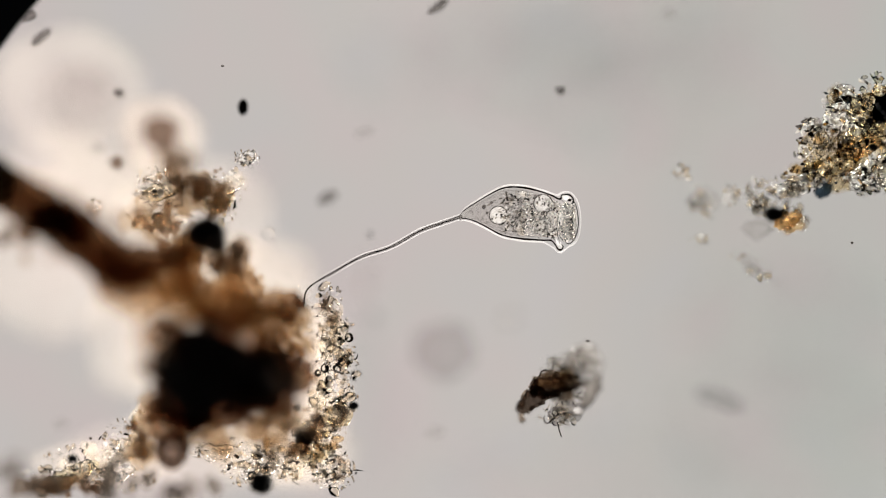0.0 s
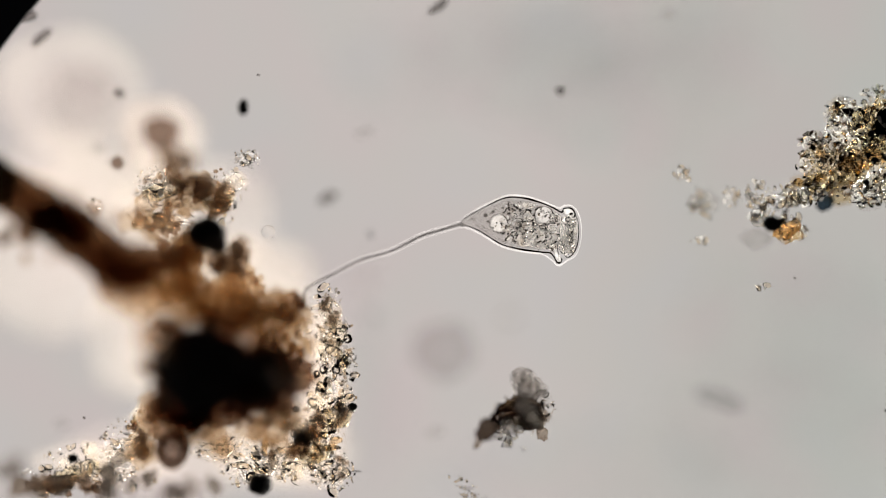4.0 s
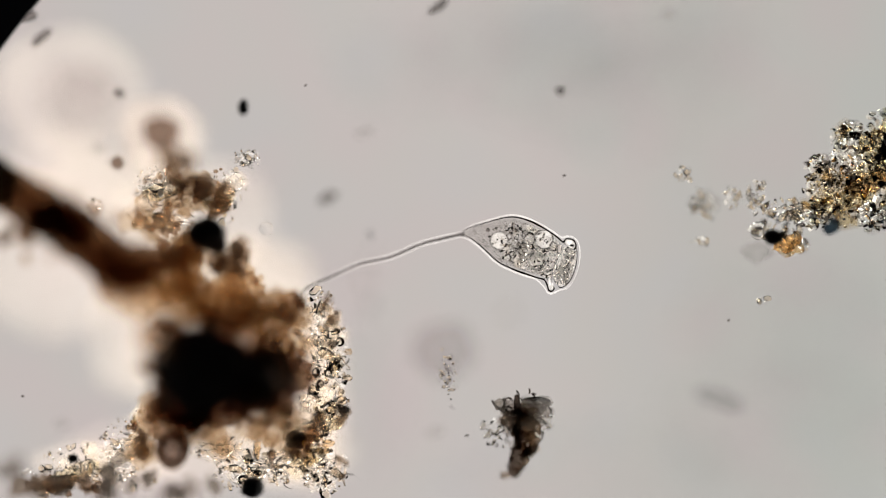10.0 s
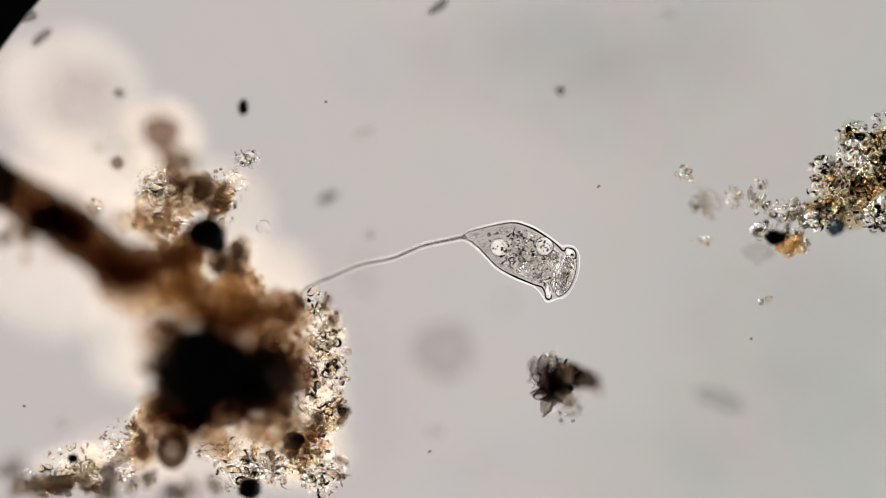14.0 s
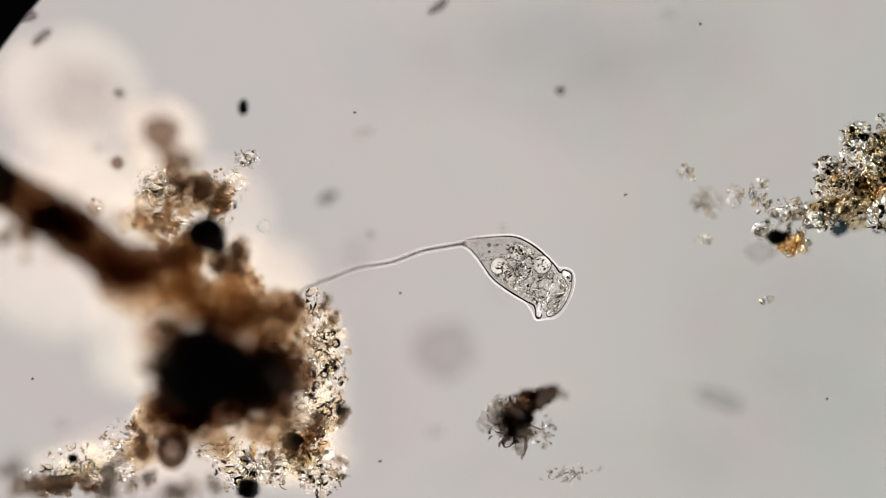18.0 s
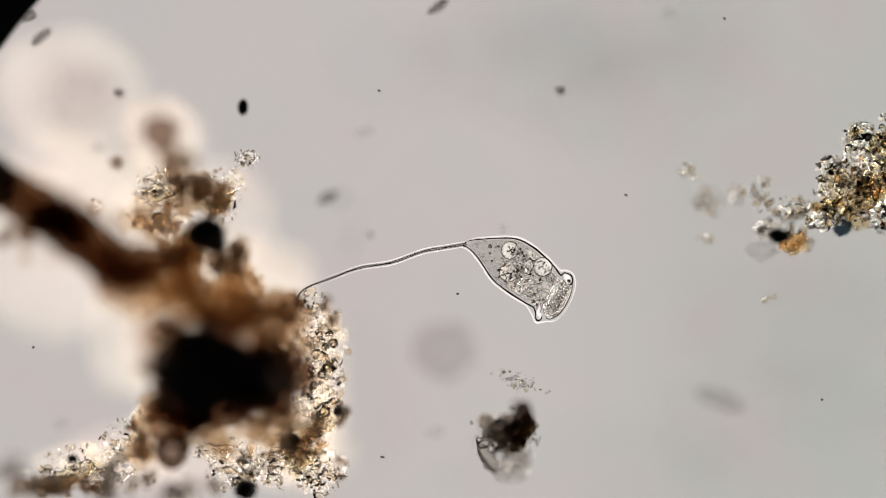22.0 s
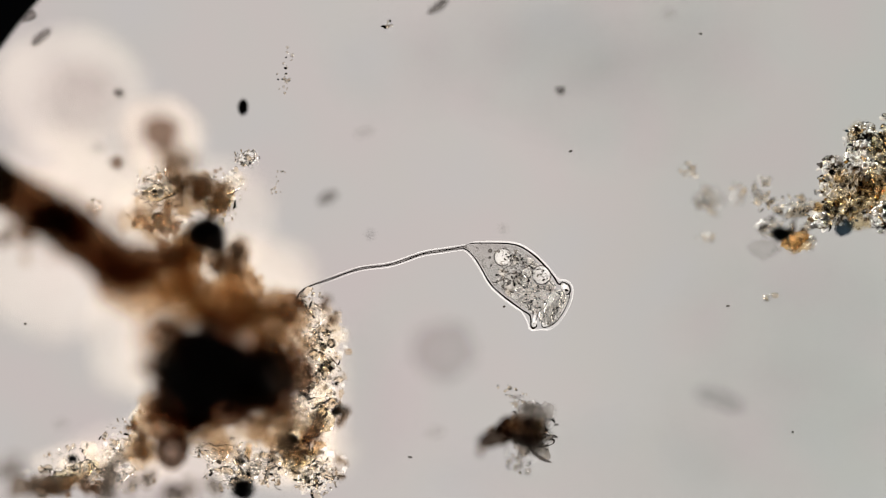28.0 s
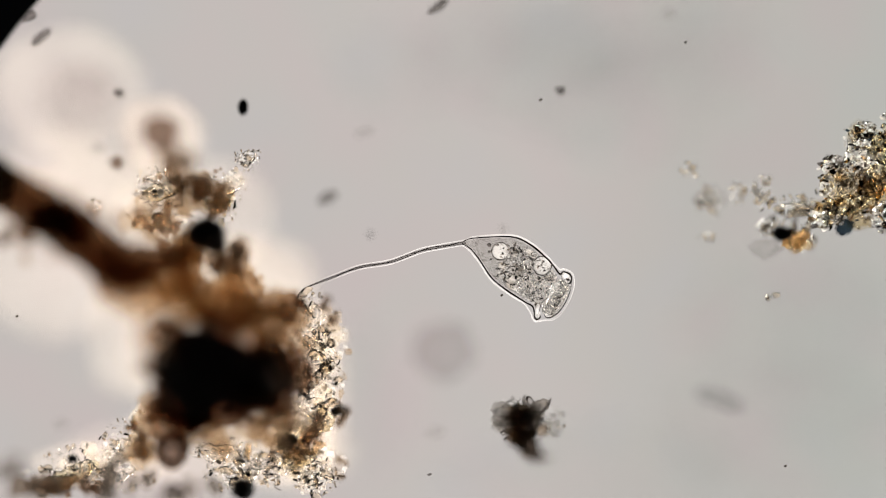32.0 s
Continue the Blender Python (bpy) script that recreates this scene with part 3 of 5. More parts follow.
def scatter_parts(name, meshes, rng, parent, origin, blobs, sizes, count):
    """Loose pieces, each an object of its own, in the ellipses blobs = (u, v, ru, rv, z, dz)."""
    total = sum(b[2] * b[3] for b in blobs)
    for u, v, ru, rv, z, dz in blobs:
        for _ in range(max(1, round(count * ru * rv / total))):
            r, a = math.sqrt(rng.random()), rng.uniform(0, 6.283)
            ob = new(name, rng.choice(meshes))
            ob.parent = parent
            ob.location = plan(u + ru * r * math.cos(a), v + rv * r * math.sin(a), z + rng.uniform(-dz, dz)) - origin
            s = rng.uniform(*sizes) * DIV
            ob.scale = (s, s, s)
            ob.rotation_euler = [rng.uniform(0, 6.28) for _ in range(3)]


def scatter_fine(name, material, rng, parent, origin, blobs, sizes, count, label, kinds=0.6):
    h = Heap()
    total = sum(b[2] * b[3] for b in blobs)
    for u, v, ru, rv, z, dz in blobs:
        for _ in range(max(1, round(count * ru * rv / total))):
            r, a = math.sqrt(rng.random()), rng.uniform(0, 6.283)
            p = plan(u + ru * r * math.cos(a), v + rv * r * math.sin(a), z + rng.uniform(-dz, dz)) - origin
            w, f = chip(rng, 2.3) if rng.random() < kinds else pebble(rng, 1)
            h.add((w @ spin(rng)) * rng.uniform(*sizes) * DIV + np.array(p), f)
    return part(name, h.mesh(name), material, parent, label=label, kind="stuff")


def build_floc():
    rng = random.Random(11)
    o = plan(360, 640, SLIDE)
    root = thing("debris_floc", o, "large dark brown clump of rotting plant debris", "debris")

    def blob(name, u, v, ru, rv, z, material, seed, label, amount=0.35, freq=1.7, deep=0.7):
        k = DIV
        me = lump_mesh(name, (ru * k, rv * k, (ru + rv) / 2 * k * deep), seed, amount, freq)
        return part(name, me, material, root, plan(u, v, z * 1.3) - o, label)

    def cloud(name, u, v, ru, rv, z, dz, count, sizes, material, seed, label):
        r2 = random.Random(seed)
        shapes = []
        for i in range(5):
            me = lump_mesh(name, (1, 1, 0.8), seed + i * 7, 0.85, 2.4, 3)
            me.materials.append(M[material])
            shapes.append(me)
        for _ in range(count):
            r, a = math.sqrt(r2.random()), r2.uniform(0, 6.283)
            s = r2.uniform(*sizes) * DIV
            ob = part(name, r2.choice(shapes), material, root, plan(u + ru * r * math.cos(a), v + rv * r * math.sin(a), (z + r2.uniform(-dz, dz)) * 1.3) - o, label, turn=[r2.uniform(0, 6.28) for _ in range(3)])
            ob.scale = (s, s * r2.uniform(0.7, 1.1), s * r2.uniform(0.6, 0.9))

    blob("core", 358, 648, 76, 62, 0.046, "core", 1, "black dense core", 0.8)
    blob("core", 332, 668, 46, 38, 0.044, "core", 2, "black dense core", 0.8)
    blob("core", 438, 672, 58, 36, 0.044, "core", 3, "black dense core", 0.9)
    blob("core", 348, 700, 42, 24, 0.04, "core", 7, "black dense core", 0.8)
    cloud("humus_lump", 298, 640, 26, 80, 0.042, 0.01, 9, (22, 40), "dark_humus", 340, "soft dark brown humus")
    cloud("core_crumb", 358, 638, 66, 66, 0.04, 0.012, 12, (9, 20), "core", 350, "black crumb of the core")
    cloud("core_crumb", 470, 680, 70, 28, 0.036, 0.01, 9, (9, 20), "core", 360, "black crumb of the core")
    cloud("humus_lump", 378, 652, 92, 70, 0.034, 0.012, 12, (30, 50), "dark_humus", 200, "soft dark brown humus")
    cloud("humus_lump", 480, 668, 48, 40, 0.026, 0.014, 9, (18, 40), "dark_humus", 210, "soft dark brown humus")
    cloud("humus_lump", 425, 705, 84, 34, 0.026, 0.012, 10, (18, 38), "dark_humus", 220, "soft dark brown humus")
    cloud("humus_lump", 320, 735, 44, 36, 0.022, 0.01, 7, (16, 34), "brown", 225, "soft dark brown humus")
    cloud("humus_lump", 410, 555, 85, 36, 0.026, 0.01, 7, (18, 34), "tan", 230, "soft tan humus")
    cloud("humus_lump", 515, 545, 24, 18, 0.012, 0.004, 4, (14, 22), "brown", 235, "soft brown humus")
    cloud("tan_lump", 345, 505, 90, 36, 0.016, 0.01, 18, (20, 38), "tan", 240, "soft tan humus")
    cloud("dun_lump", 262, 380, 30, 20, 0.018, 0.006, 3, (6, 13), "dun", 252, "soft grey-brown humus")
    cloud("tan_lump", 264, 392, 44, 24, 0.02, 0.006, 7, (8, 18), "tan", 250, "soft tan humus")
    cloud("dun_lump", 310, 332, 26, 18, 0.018, 0.006, 5, (8, 16), "dun", 260, "soft grey-brown humus")
    cloud("dun_lump", 356, 332, 18, 20, 0.018, 0.006, 5, (8, 16), "dun", 262, "soft grey-brown humus")
    cloud("tan_lump", 325, 372, 36, 20, 0.014, 0.006, 8, (10, 20), "tan", 264, "soft tan humus")
    cloud("dun_lump", 318, 285, 24, 26, 0.036, 0.006, 6, (12, 20), "dun", 266, "soft grey-brown humus")
    cloud("brown_lump", 340, 345, 50, 26, 0.006, 0.006, 12, (3, 8), "dun", 265, "brown humus crumb")
    cloud("tan_lump", 515, 590, 42, 50, 0.018, 0.01, 12, (12, 28), "tan", 272, "soft tan humus")
    cloud("tan_lump", 505, 680, 45, 70, 0.02, 0.008, 8, (14, 28), "tan", 270, "soft tan humus")
    cloud("tan_lump", 400, 775, 130, 22, 0.022, 0.006, 8, (14, 32), "tan", 280, "soft tan humus")
    cloud("cream_lump", 500, 735, 50, 26, 0.012, 0.008, 10, (10, 22), "cream", 282, "pale cream slime")
    cloud("tan_lump", 300, 530, 26, 22, 0.026, 0.008, 4, (16, 30), "tan", 284, "soft tan humus")
    cloud("tan_lump", 255, 770, 26, 60, 0.014, 0.006, 10, (10, 24), "tan", 290, "soft tan humus")
    cloud("brown_lump", 535, 760, 34, 40, 0.012, 0.006, 4, (8, 18), "brown", 295, "brown humus crumb")
    cloud("brown_lump", 120, 865, 90, 22, 0.014, 0.006, 8, (8, 20), "dun", 300, "brown humus crumb")
    cloud("tan_lump", 235, 530, 40, 30, 0.036, 0.01, 3, (20, 36), "tan", 330, "soft tan humus")
    cloud("fibre_lump", 215, 485, 56, 44, 0.036, 0.008, 5, (22, 38), "brown", 310, "soft brown humus")
    cloud("fibre_crumb", 130, 420, 130, 56, 0.03, 0.006, 16, (5, 13), "brown", 1041, "small brown crumb on the fibre")
    cloud("fibre_lump", 110, 402, 80, 34, 0.04, 0.008, 6, (18, 38), "dark_humus", 320, "soft dark brown humus")
    cloud("dun_lump", 400, 464, 34, 20, 0.016, 0.004, 12, (7, 17), "dun", 335, "soft grey-brown humus")
    cloud("tan_lump", 338, 545, 26, 22, 0.032, 0.006, 6, (16, 28), "tan", 336, "soft tan humus")
    cloud("tan_lump", 440, 560, 26, 30, 0.028, 0.006, 8, (16, 28), "tan", 337, "soft tan humus")
    cloud("dun_lump", 320, 470, 30, 10, 0.012, 0.004, 3, (12, 22), "brown", 338, "soft brown humus")
    cloud("brown_lump", 372, 362, 34, 26, 0.012, 0.006, 9, (7, 15), "brown", 341, "soft brown humus")
    cloud("humus_lump", 304, 452, 24, 12, 0.012, 0.004, 6, (12, 20), "brown", 342, "soft brown humus")
    cloud("tan_lump", 480, 788, 50, 22, 0.008, 0.006, 4, (6, 16), "tan", 343, "soft tan humus")
    blob("knob", 285, 590, 40, 40, 0.044, "brown", 24, "soft brown humus")
    cloud("humus_lump", 335, 452, 24, 10, 0.012, 0.003, 2, (10, 18), "brown", 344, "soft brown humus")
    cloud("crumb", 590, 620, 30, 90, 0.006, 0.004, 12, (3, 7), "tan", 345, "small tan crumb")
    blob("core", 410, 655, 34, 28, 0.042, "core", 8, "black dense core", 0.8)
    blob("core", 314, 640, 28, 34, 0.04, "core", 9, "black dense core", 0.8)
    cloud("humus_lump", 480, 660, 40, 34, 0.03, 0.008, 5, (18, 30), "dark_humus", 346, "soft dark brown humus")
    # warm translucent matter that joins fibre, spore and core
    cloud("tan_lump", 335, 440, 40, 20, 0.024, 0.006, 9, (14, 26), "tan", 901, "soft tan humus")
    cloud("tan_lump", 300, 510, 50, 30, 0.03, 0.008, 5, (16, 28), "tan", 911, "soft tan humus")
    cloud("humus_lump", 440, 598, 30, 22, 0.034, 0.006, 3, (16, 26), "brown", 951, "soft brown humus")
    cloud("humus_lump", 385, 580, 80, 24, 0.032, 0.006, 6, (16, 28), "brown", 976, "soft brown humus")
    cloud("humus_lump", 350, 735, 60, 22, 0.028, 0.006, 6, (18, 30), "dark_humus", 966, "soft dark brown humus")
    cloud("brown_lump", 288, 735, 26, 34, 0.022, 0.006, 8, (12, 24), "brown", 1031, "soft brown humus")
    cloud("humus_lump", 410, 716, 84, 24, 0.03, 0.008, 9, (18, 30), "dark_humus", 961, "soft dark brown humus")
    cloud("dun_lump", 405, 448, 26, 16, 0.014, 0.004, 6, (10, 18), "dun", 931, "soft grey-brown humus")
    cloud("tan_lump", 470, 540, 60, 30, 0.022, 0.008, 4, (14, 24), "tan", 941, "soft tan humus")
    cloud("brown_lump", 350, 330, 50, 22, 0.014, 0.004, 8, (6, 13), "dun", 981, "soft brown humus")
    cloud("brown_lump", 375, 372, 36, 20, 0.012, 0.004, 5, (6, 11), "dun", 991, "soft grey-brown humus")
    cloud("tan_lump", 330, 345, 80, 40, 0.012, 0.005, 10, (10, 18), "tan", 996, "soft tan humus")
    cloud("brown_lump", 300, 415, 50, 26, 0.016, 0.005, 9, (9, 18), "tan", 1011, "soft tan humus")
    cloud("brown_lump", 310, 425, 50, 16, 0.014, 0.005, 4, (5, 11), "brown", 1021, "soft brown humus")
    cloud("silt_lump", 215, 835, 60, 30, 0.014, 0.005, 9, (8, 16), "grey", 1001, "soft grey silt")
    # half-sharp crumbs that break up the soft matter
    for i, (u, v, ru, rv, z, dz, count, lo, hi, kind) in enumerate([(415, 530, 72, 44, 0.016, 0.006, 18, 4, 10, "brown"), (420, 525, 76, 46, 0.014, 0.008, 30, 3, 10, "tan"), (215, 478, 70, 30, 0.030, 0.008, 16, 6, 13, "brown"), (90, 390, 80, 34, 0.034, 0.008, 14, 6, 13, "brown"), (500, 610, 40, 60, 0.012, 0.006, 34, 3, 8, "brown"), (400, 750, 90, 22, 0.012, 0.006, 16, 3, 9, "brown"), (300, 385, 60, 26, 0.010, 0.006, 26, 3, 8, "brown"), (250, 770, 24, 50, 0.008, 0.004, 18, 3, 7, "brown"), (110, 862, 80, 16, 0.006, 0.005, 26, 3, 8, "brown"), (330, 320, 80, 34, 0.006, 0.004, 26, 2.5, 6, "brown"), (540, 770, 50, 50, 0.006, 0.004, 12, 2.5, 7, "brown")]):
        cloud("crumb", u, v, ru, rv, z, dz, count, (lo, hi), kind, 800 + i * 9, "small brown crumb")
    # thick fibre that runs out to the edge
    line = smooth_line([plan(-60, 300, 0.058) - o, plan(0, 330, 0.04) - o, plan(80, 378, 0.047) - o, plan(150, 425, 0.044) - o, plan(215, 470, 0.044) - o, plan(262, 466, 0.036) - o, plan(304, 456, 0.026) - o], 8)
    h = Heap()
    n = len(line)
    h.add(*tube(line, [(45 - 20 * abs(i / n - 0.4) - 22 * max(0, i / n - 0.75) * 4 * 0.6) * DIV * (1 + 0.3 * noise.noise(Vector((i * 0.25, 0, 3)))) for i in range(n)], 16, 4, 0.06))
    part("fibre", h.mesh("fibre"), "branch", root, label="thick dark brown plant fibre")
    for k, (u, v) in enumerate(((28, 344), (62, 364), (98, 386), (134, 408), (170, 436), (206, 460))):
        blob("fibre_lump", u, v, 36, 30, 0.04, "brown", 730 + k, "brown lump on the fibre", 0.4)
    blob("fibre_end", -2, 322, 34, 42, 0.03, "core", 71, "black end of the fibre")
    blob("fibre_knot", 196, 474, 46, 40, 0.036, "dark_humus", 72, "dark brown knot on the fibre")
    blob("fibre_knot", 120, 405, 50, 36, 0.034, "dun", 73, "dark brown knot on the fibre")
    blob("spore_scale", 384, 436, 17, 14, 0.02, "ball", 66, "black scale beside the spore", 0.3, 1.8)
    h = Heap()
    h.add(*tube([Vector((22 * math.cos(a), 25 * math.sin(a), 0)) * DIV for a in np.linspace(0, 6.6, 34)], [(9 + 1.5 * math.sin(3 * a)) * DIV for a in np.linspace(0, 6.6, 34)], 10, 5, 0.12))
    part("hollow_shell", h.mesh("hollow_shell"), "brown_ball", root, plan(304, 797, 0.020) - o, "hollow round brown shell")
    blob("shell_core", 304, 796, 27, 30, 0.018, "brown_ball", 81, "brown filling of the shell", 0.3, 1.2)
    h = Heap()
    h.add(*tube(smooth_line([plan(288, 790, 0.022) - o, plan(298, 800, 0.022) - o, plan(310, 800, 0.022) - o], 4), [2.5 * DIV] * 9, 6))
    part("shell_slit", h.mesh("shell_slit"), "white", root, label="pale slit in the shell")
    for i, (u, v, ru, rv, z, count) in enumerate([(322, 872, 26, 12, 0.028, 6), (380, 858, 12, 14, 0.022, 3), (172, 866, 34, 18, 0.026, 8), (95, 868, 40, 14, 0.016, 6), (20, 850, 26, 30, 0.035, 6), (5, 415, 10, 12, 0.03, 3)]):
        cloud("silt_lump", u, v, ru, rv, z, 0.006, count, (9, 19), "grey", 400 + i * 9, "soft grey silt")
    # blurred grey and cream matter on the rim
    for i, (u, v, ru, rv, z, count, lo, hi, kind) in enumerate([(572, 535, 8, 14, 0.012, 5, 5, 9, "dun"), (590, 560, 10, 14, 0.010, 5, 5, 9, "dun"), (515, 540, 22, 12, 0.014, 5, 8, 14, "brown"), (602, 736, 10, 16, 0.010, 8, 5, 11, "dun"), (606, 724, 8, 7, 0.008, 4, 5, 8, "silt"), (560, 745, 14, 18, 0.012, 6, 6, 12, "dun"), (502, 745, 12, 14, 0.012, 4, 7, 12, "dun"), (570, 700, 26, 40, -0.006, 14, 6, 14, "cream"), (585, 600, 24, 50, -0.006, 14, 6, 14, "cream"), (540, 820, 60, 26, -0.006, 16, 6, 14, "cream"), (590, 835, 26, 26, 0.012, 5, 5, 10, "dun"), (500, 810, 40, 20, 0.012, 6, 5, 11, "dun"), (240, 765, 22, 40, -0.004, 12, 6, 13, "cream"), (165, 815, 60, 26, -0.006, 10, 8, 16, "cream"), (415, 320, 22, 26, 0.010, 9, 4, 9, "cream"), (250, 790, 20, 26, 0.012, 6, 6, 12, "dun")]):
        cloud("soft_lump", u, v, ru, rv, z, 0.005, count, (lo, hi), kind, 500 + i * 9, "soft blurred matter on the rim")
    # flat scattering lumps that imitate the bright halo round the debris
    for i, (u, v, ru, rv, z) in enumerate([(390, 600, 185, 200, -0.05), (100, 420, 170, 190, -0.054), (285, 240, 78, 76, -0.03), (285, 240, 66, 64, -0.032), (230, 590, 80, 110, -0.045),
                                           (480, 480, 80, 60, -0.04), (170, 330, 130, 60, -0.04), (125, 165, 135, 120, -0.045), (300, 810, 200, 60, -0.05), (340, 390, 140, 120, -0.048), (566, 690, 34, 150, -0.024), (570, 680, 30, 140, -0.016), (500, 820, 110, 40, -0.02), (560, 700, 56, 170, -0.04), (500, 800, 130, 60, -0.045), (180, 820, 130, 40, -0.02)]):
        blob("slime", u, v, ru, rv, z, "slime", 130 + i, "pale flat lump put in for the halo round debris", 0.12, 1.2, 0.04)
    # sharp splinters on the rim
    splint = crystal_set(3, 14, "crystal")
    side = thing("splinter_rim", plan(580, 680, 0.0), "", "")
    side.parent = root
    side.location = plan(580, 680, 0.0) - o
    so = plan(580, 680, 0.0)
    # round dark spores; those on the rim go with it
    for u, v, r, z, lab, base, base_o in ((364, 415, 34, 0.026, "round black spore", root, o), (540, 772, 19, 0.008, "round dark green spore", side, so), (462, 856, 21, 0.016, "round black spore", side, so), (526, 722, 7, 0.005, "small dark spore", side, so), (626, 718, 8, 0.006, "small dark spore", side, so), (128, 812, 9, 0.012, "small dark spore", root, o)):
        part("spore", lump_mesh("spore", (r * DIV, r * 0.9 * DIV, r * 0.85 * DIV), u, 0.22, 2.0), "ball", base, plan(u, v, z) - base_o, lab)
    right = [(580, 530, 26, 26, 0.002, 0.003), (590, 580, 34, 34, 0.002, 0.003), (600, 640, 36, 40, 0.002, 0.003), (590, 710, 44, 44, 0.002, 0.004), (560, 770, 54, 36, 0.002, 0.004), (590, 835, 40, 36, 0.002, 0.003), (505, 815, 60, 34, 0.002, 0.004), (440, 830, 50, 30, 0.002, 0.004)]
    scatter_parts("splinter", splint, rng, side, so, right, (3.5, 10), 110)
    scatter_fine("chaff", "crystal", rng, side, so, right, (1.4, 4.2), 210, "fine clear splinters")
    scatter_fine("dark_chaff", "chips", rng, side, so, right, (1.2, 3.8), 230, "fine dark splinters")
    left = [(165, 365, 14, 14, 0.002, 0.0015), (290, 320, 55, 30, 0.002, 0.003), (365, 345, 45, 35, 0.002, 0.003), (436, 280, 24, 20, 0.002, 0.002), (260, 390, 40, 22, 0.002, 0.003), (410, 330, 26, 30, 0.002, 0.002), (225, 790, 50, 50, 0.002, 0.004), (140, 820, 70, 32, 0.002, 0.004), (85, 850, 60, 26, 0.002, 0.003), (215, 850, 60, 26, 0.002, 0.004), (260, 740, 30, 40, 0.002, 0.003), (375, 790, 60, 20, 0.002, 0.003)]
    scatter_parts("splinter", splint, rng, root, o, left, (2.6, 7.5), 90)
    # pale grains that imitate the sparkle of the clear splinters
    scatter_fine("milky_chaff", "milk", rng, root, o, left, (1.4, 3.4), 110, "pale grains put in for sparkle")
    scatter_fine("milky_chaff", "milk", rng, side, so, right, (1.6, 4.2), 150, "pale grains put in for sparkle")
    scatter_fine("chaff", "crystal", rng, root, o, left, (1.4, 3.8), 210, "fine clear splinters")
    scatter_fine("dark_chaff", "chips", rng, root, o, left, (1.0, 2.6), 180, "fine dark splinters")
    scatter_fine("dark_chaff", "hair", rng, root, o, [(436, 281, 20, 16, 0, 0.002), (270, 335, 40, 22, 0, 0.003), (385, 352, 28, 24, 0, 0.003), (140, 835, 50, 20, 0, 0.004)], (0.8, 2.2), 130, "fine dark splinters")
    scatter_fine("chaff", "crystal", rng, root, o, [(436, 281, 22, 18, 0, 0.002), (285, 328, 50, 26, 0, 0.003), (395, 365, 26, 30, 0, 0.003)], (1.2, 3.2), 170, "fine clear splinters")
    for i, (u, v, ru, rv, count) in enumerate([(590, 590, 26, 46, 9), (590, 700, 26, 40, 9), (560, 820, 60, 28, 13), (385, 360, 30, 26, 8), (200, 815, 50, 34, 9), (270, 335, 34, 16, 8)]):
        cloud("white_lump", u, v, ru, rv, 0.001, 0.003, count, (3, 7.5), "white", 700 + i * 9, "bright white grain")
    # amber plates in the tan matter
    plates = crystal_set(17, 8, "amber")
    scatter_parts("plate", plates, rng, root, o, [(262, 396, 34, 16, 0.005, 0.004), (262, 390, 30, 14, 0.005, 0.004), (310, 395, 18, 12, 0.004, 0.004), (388, 372, 24, 26, 0.002, 0.003), (245, 760, 20, 36, 0.002, 0.004)], (3, 8), 34)
    scatter_parts("plate", plates, rng, side, so, [(530, 600, 26, 34, 0.012, 0.006), (570, 790, 34, 24, 0.004, 0.006), (470, 790, 30, 16, 0.008, 0.006)], (4, 10), 36)
    # curved dark strokes: edges of crumpled films
    for u, v, ru, rv, count, base in [(268, 335, 30, 16, 26, root), (392, 360, 22, 28, 22, root), (436, 281, 16, 10, 7, root), (205, 790, 22, 20, 14, root), (205, 835, 26, 16, 18, root), (120, 838, 30, 10, 14, root), (588, 590, 26, 28, 34, side), (590, 650, 20, 22, 30, side), (575, 705, 18, 20, 14, side), (590, 835, 34, 26, 34, side), (510, 815, 44, 22, 34, side), (560, 770, 24, 18, 14, side)]:
        for _ in range(round(count * (0.55 if base is side else 0.16))):
            a, c, q = rng.gauss(0.4, 0.8), rng.uniform(-0.8, 0.8), rng.uniform(3, 10) * DIV
            w = rng.choice((0.5, 0.7, 1.0, 1.3, 1.9)) * DIV
            pts = []
            for k in range(6):
                b = a + c * (k - 2.5) * 0.4
                pts.append((pts[-1] if pts else Vector()) + Vector((math.cos(b), math.sin(b), rng.uniform(-0.1, 0.1))) * q * 0.4)
            h = Heap()
            h.add(*tube(pts, [w * f for f in (0.3, 0.9, 1.3, 1.0, 0.8, 0.3)], 6, rng.randint(0, 99), 0.25))
            base_o = so if base is side else o
            part("dark_sliver", h.mesh("dark_sliver"), "ink", base, plan(u + rng.gauss(0, ru * 0.6), v + rng.gauss(0, rv * 0.6), rng.uniform(-0.003, 0.004)) - base_o, "thin dark curved sliver")
    for u, v, r in ((574, 652, 5.5), (597, 653, 6), (563, 660, 4), (583, 672, 5), (617, 598, 6), (523, 765, 6)):
        h = Heap()
        h.add(*tube([Vector((r * math.cos(a), r * 1.15 * math.sin(a), 0)) * DIV for a in np.linspace(0, 6.5, 18)], [(1.9 + 0.7 * math.sin(a + u)) * DIV for a in np.linspace(0, 6.5, 18)], 7, u, 0.2))
        part("ring_shell", h.mesh("ring_shell"), "ink", side, plan(u, v, 0.002) - so, "small dark ring-shaped shell")
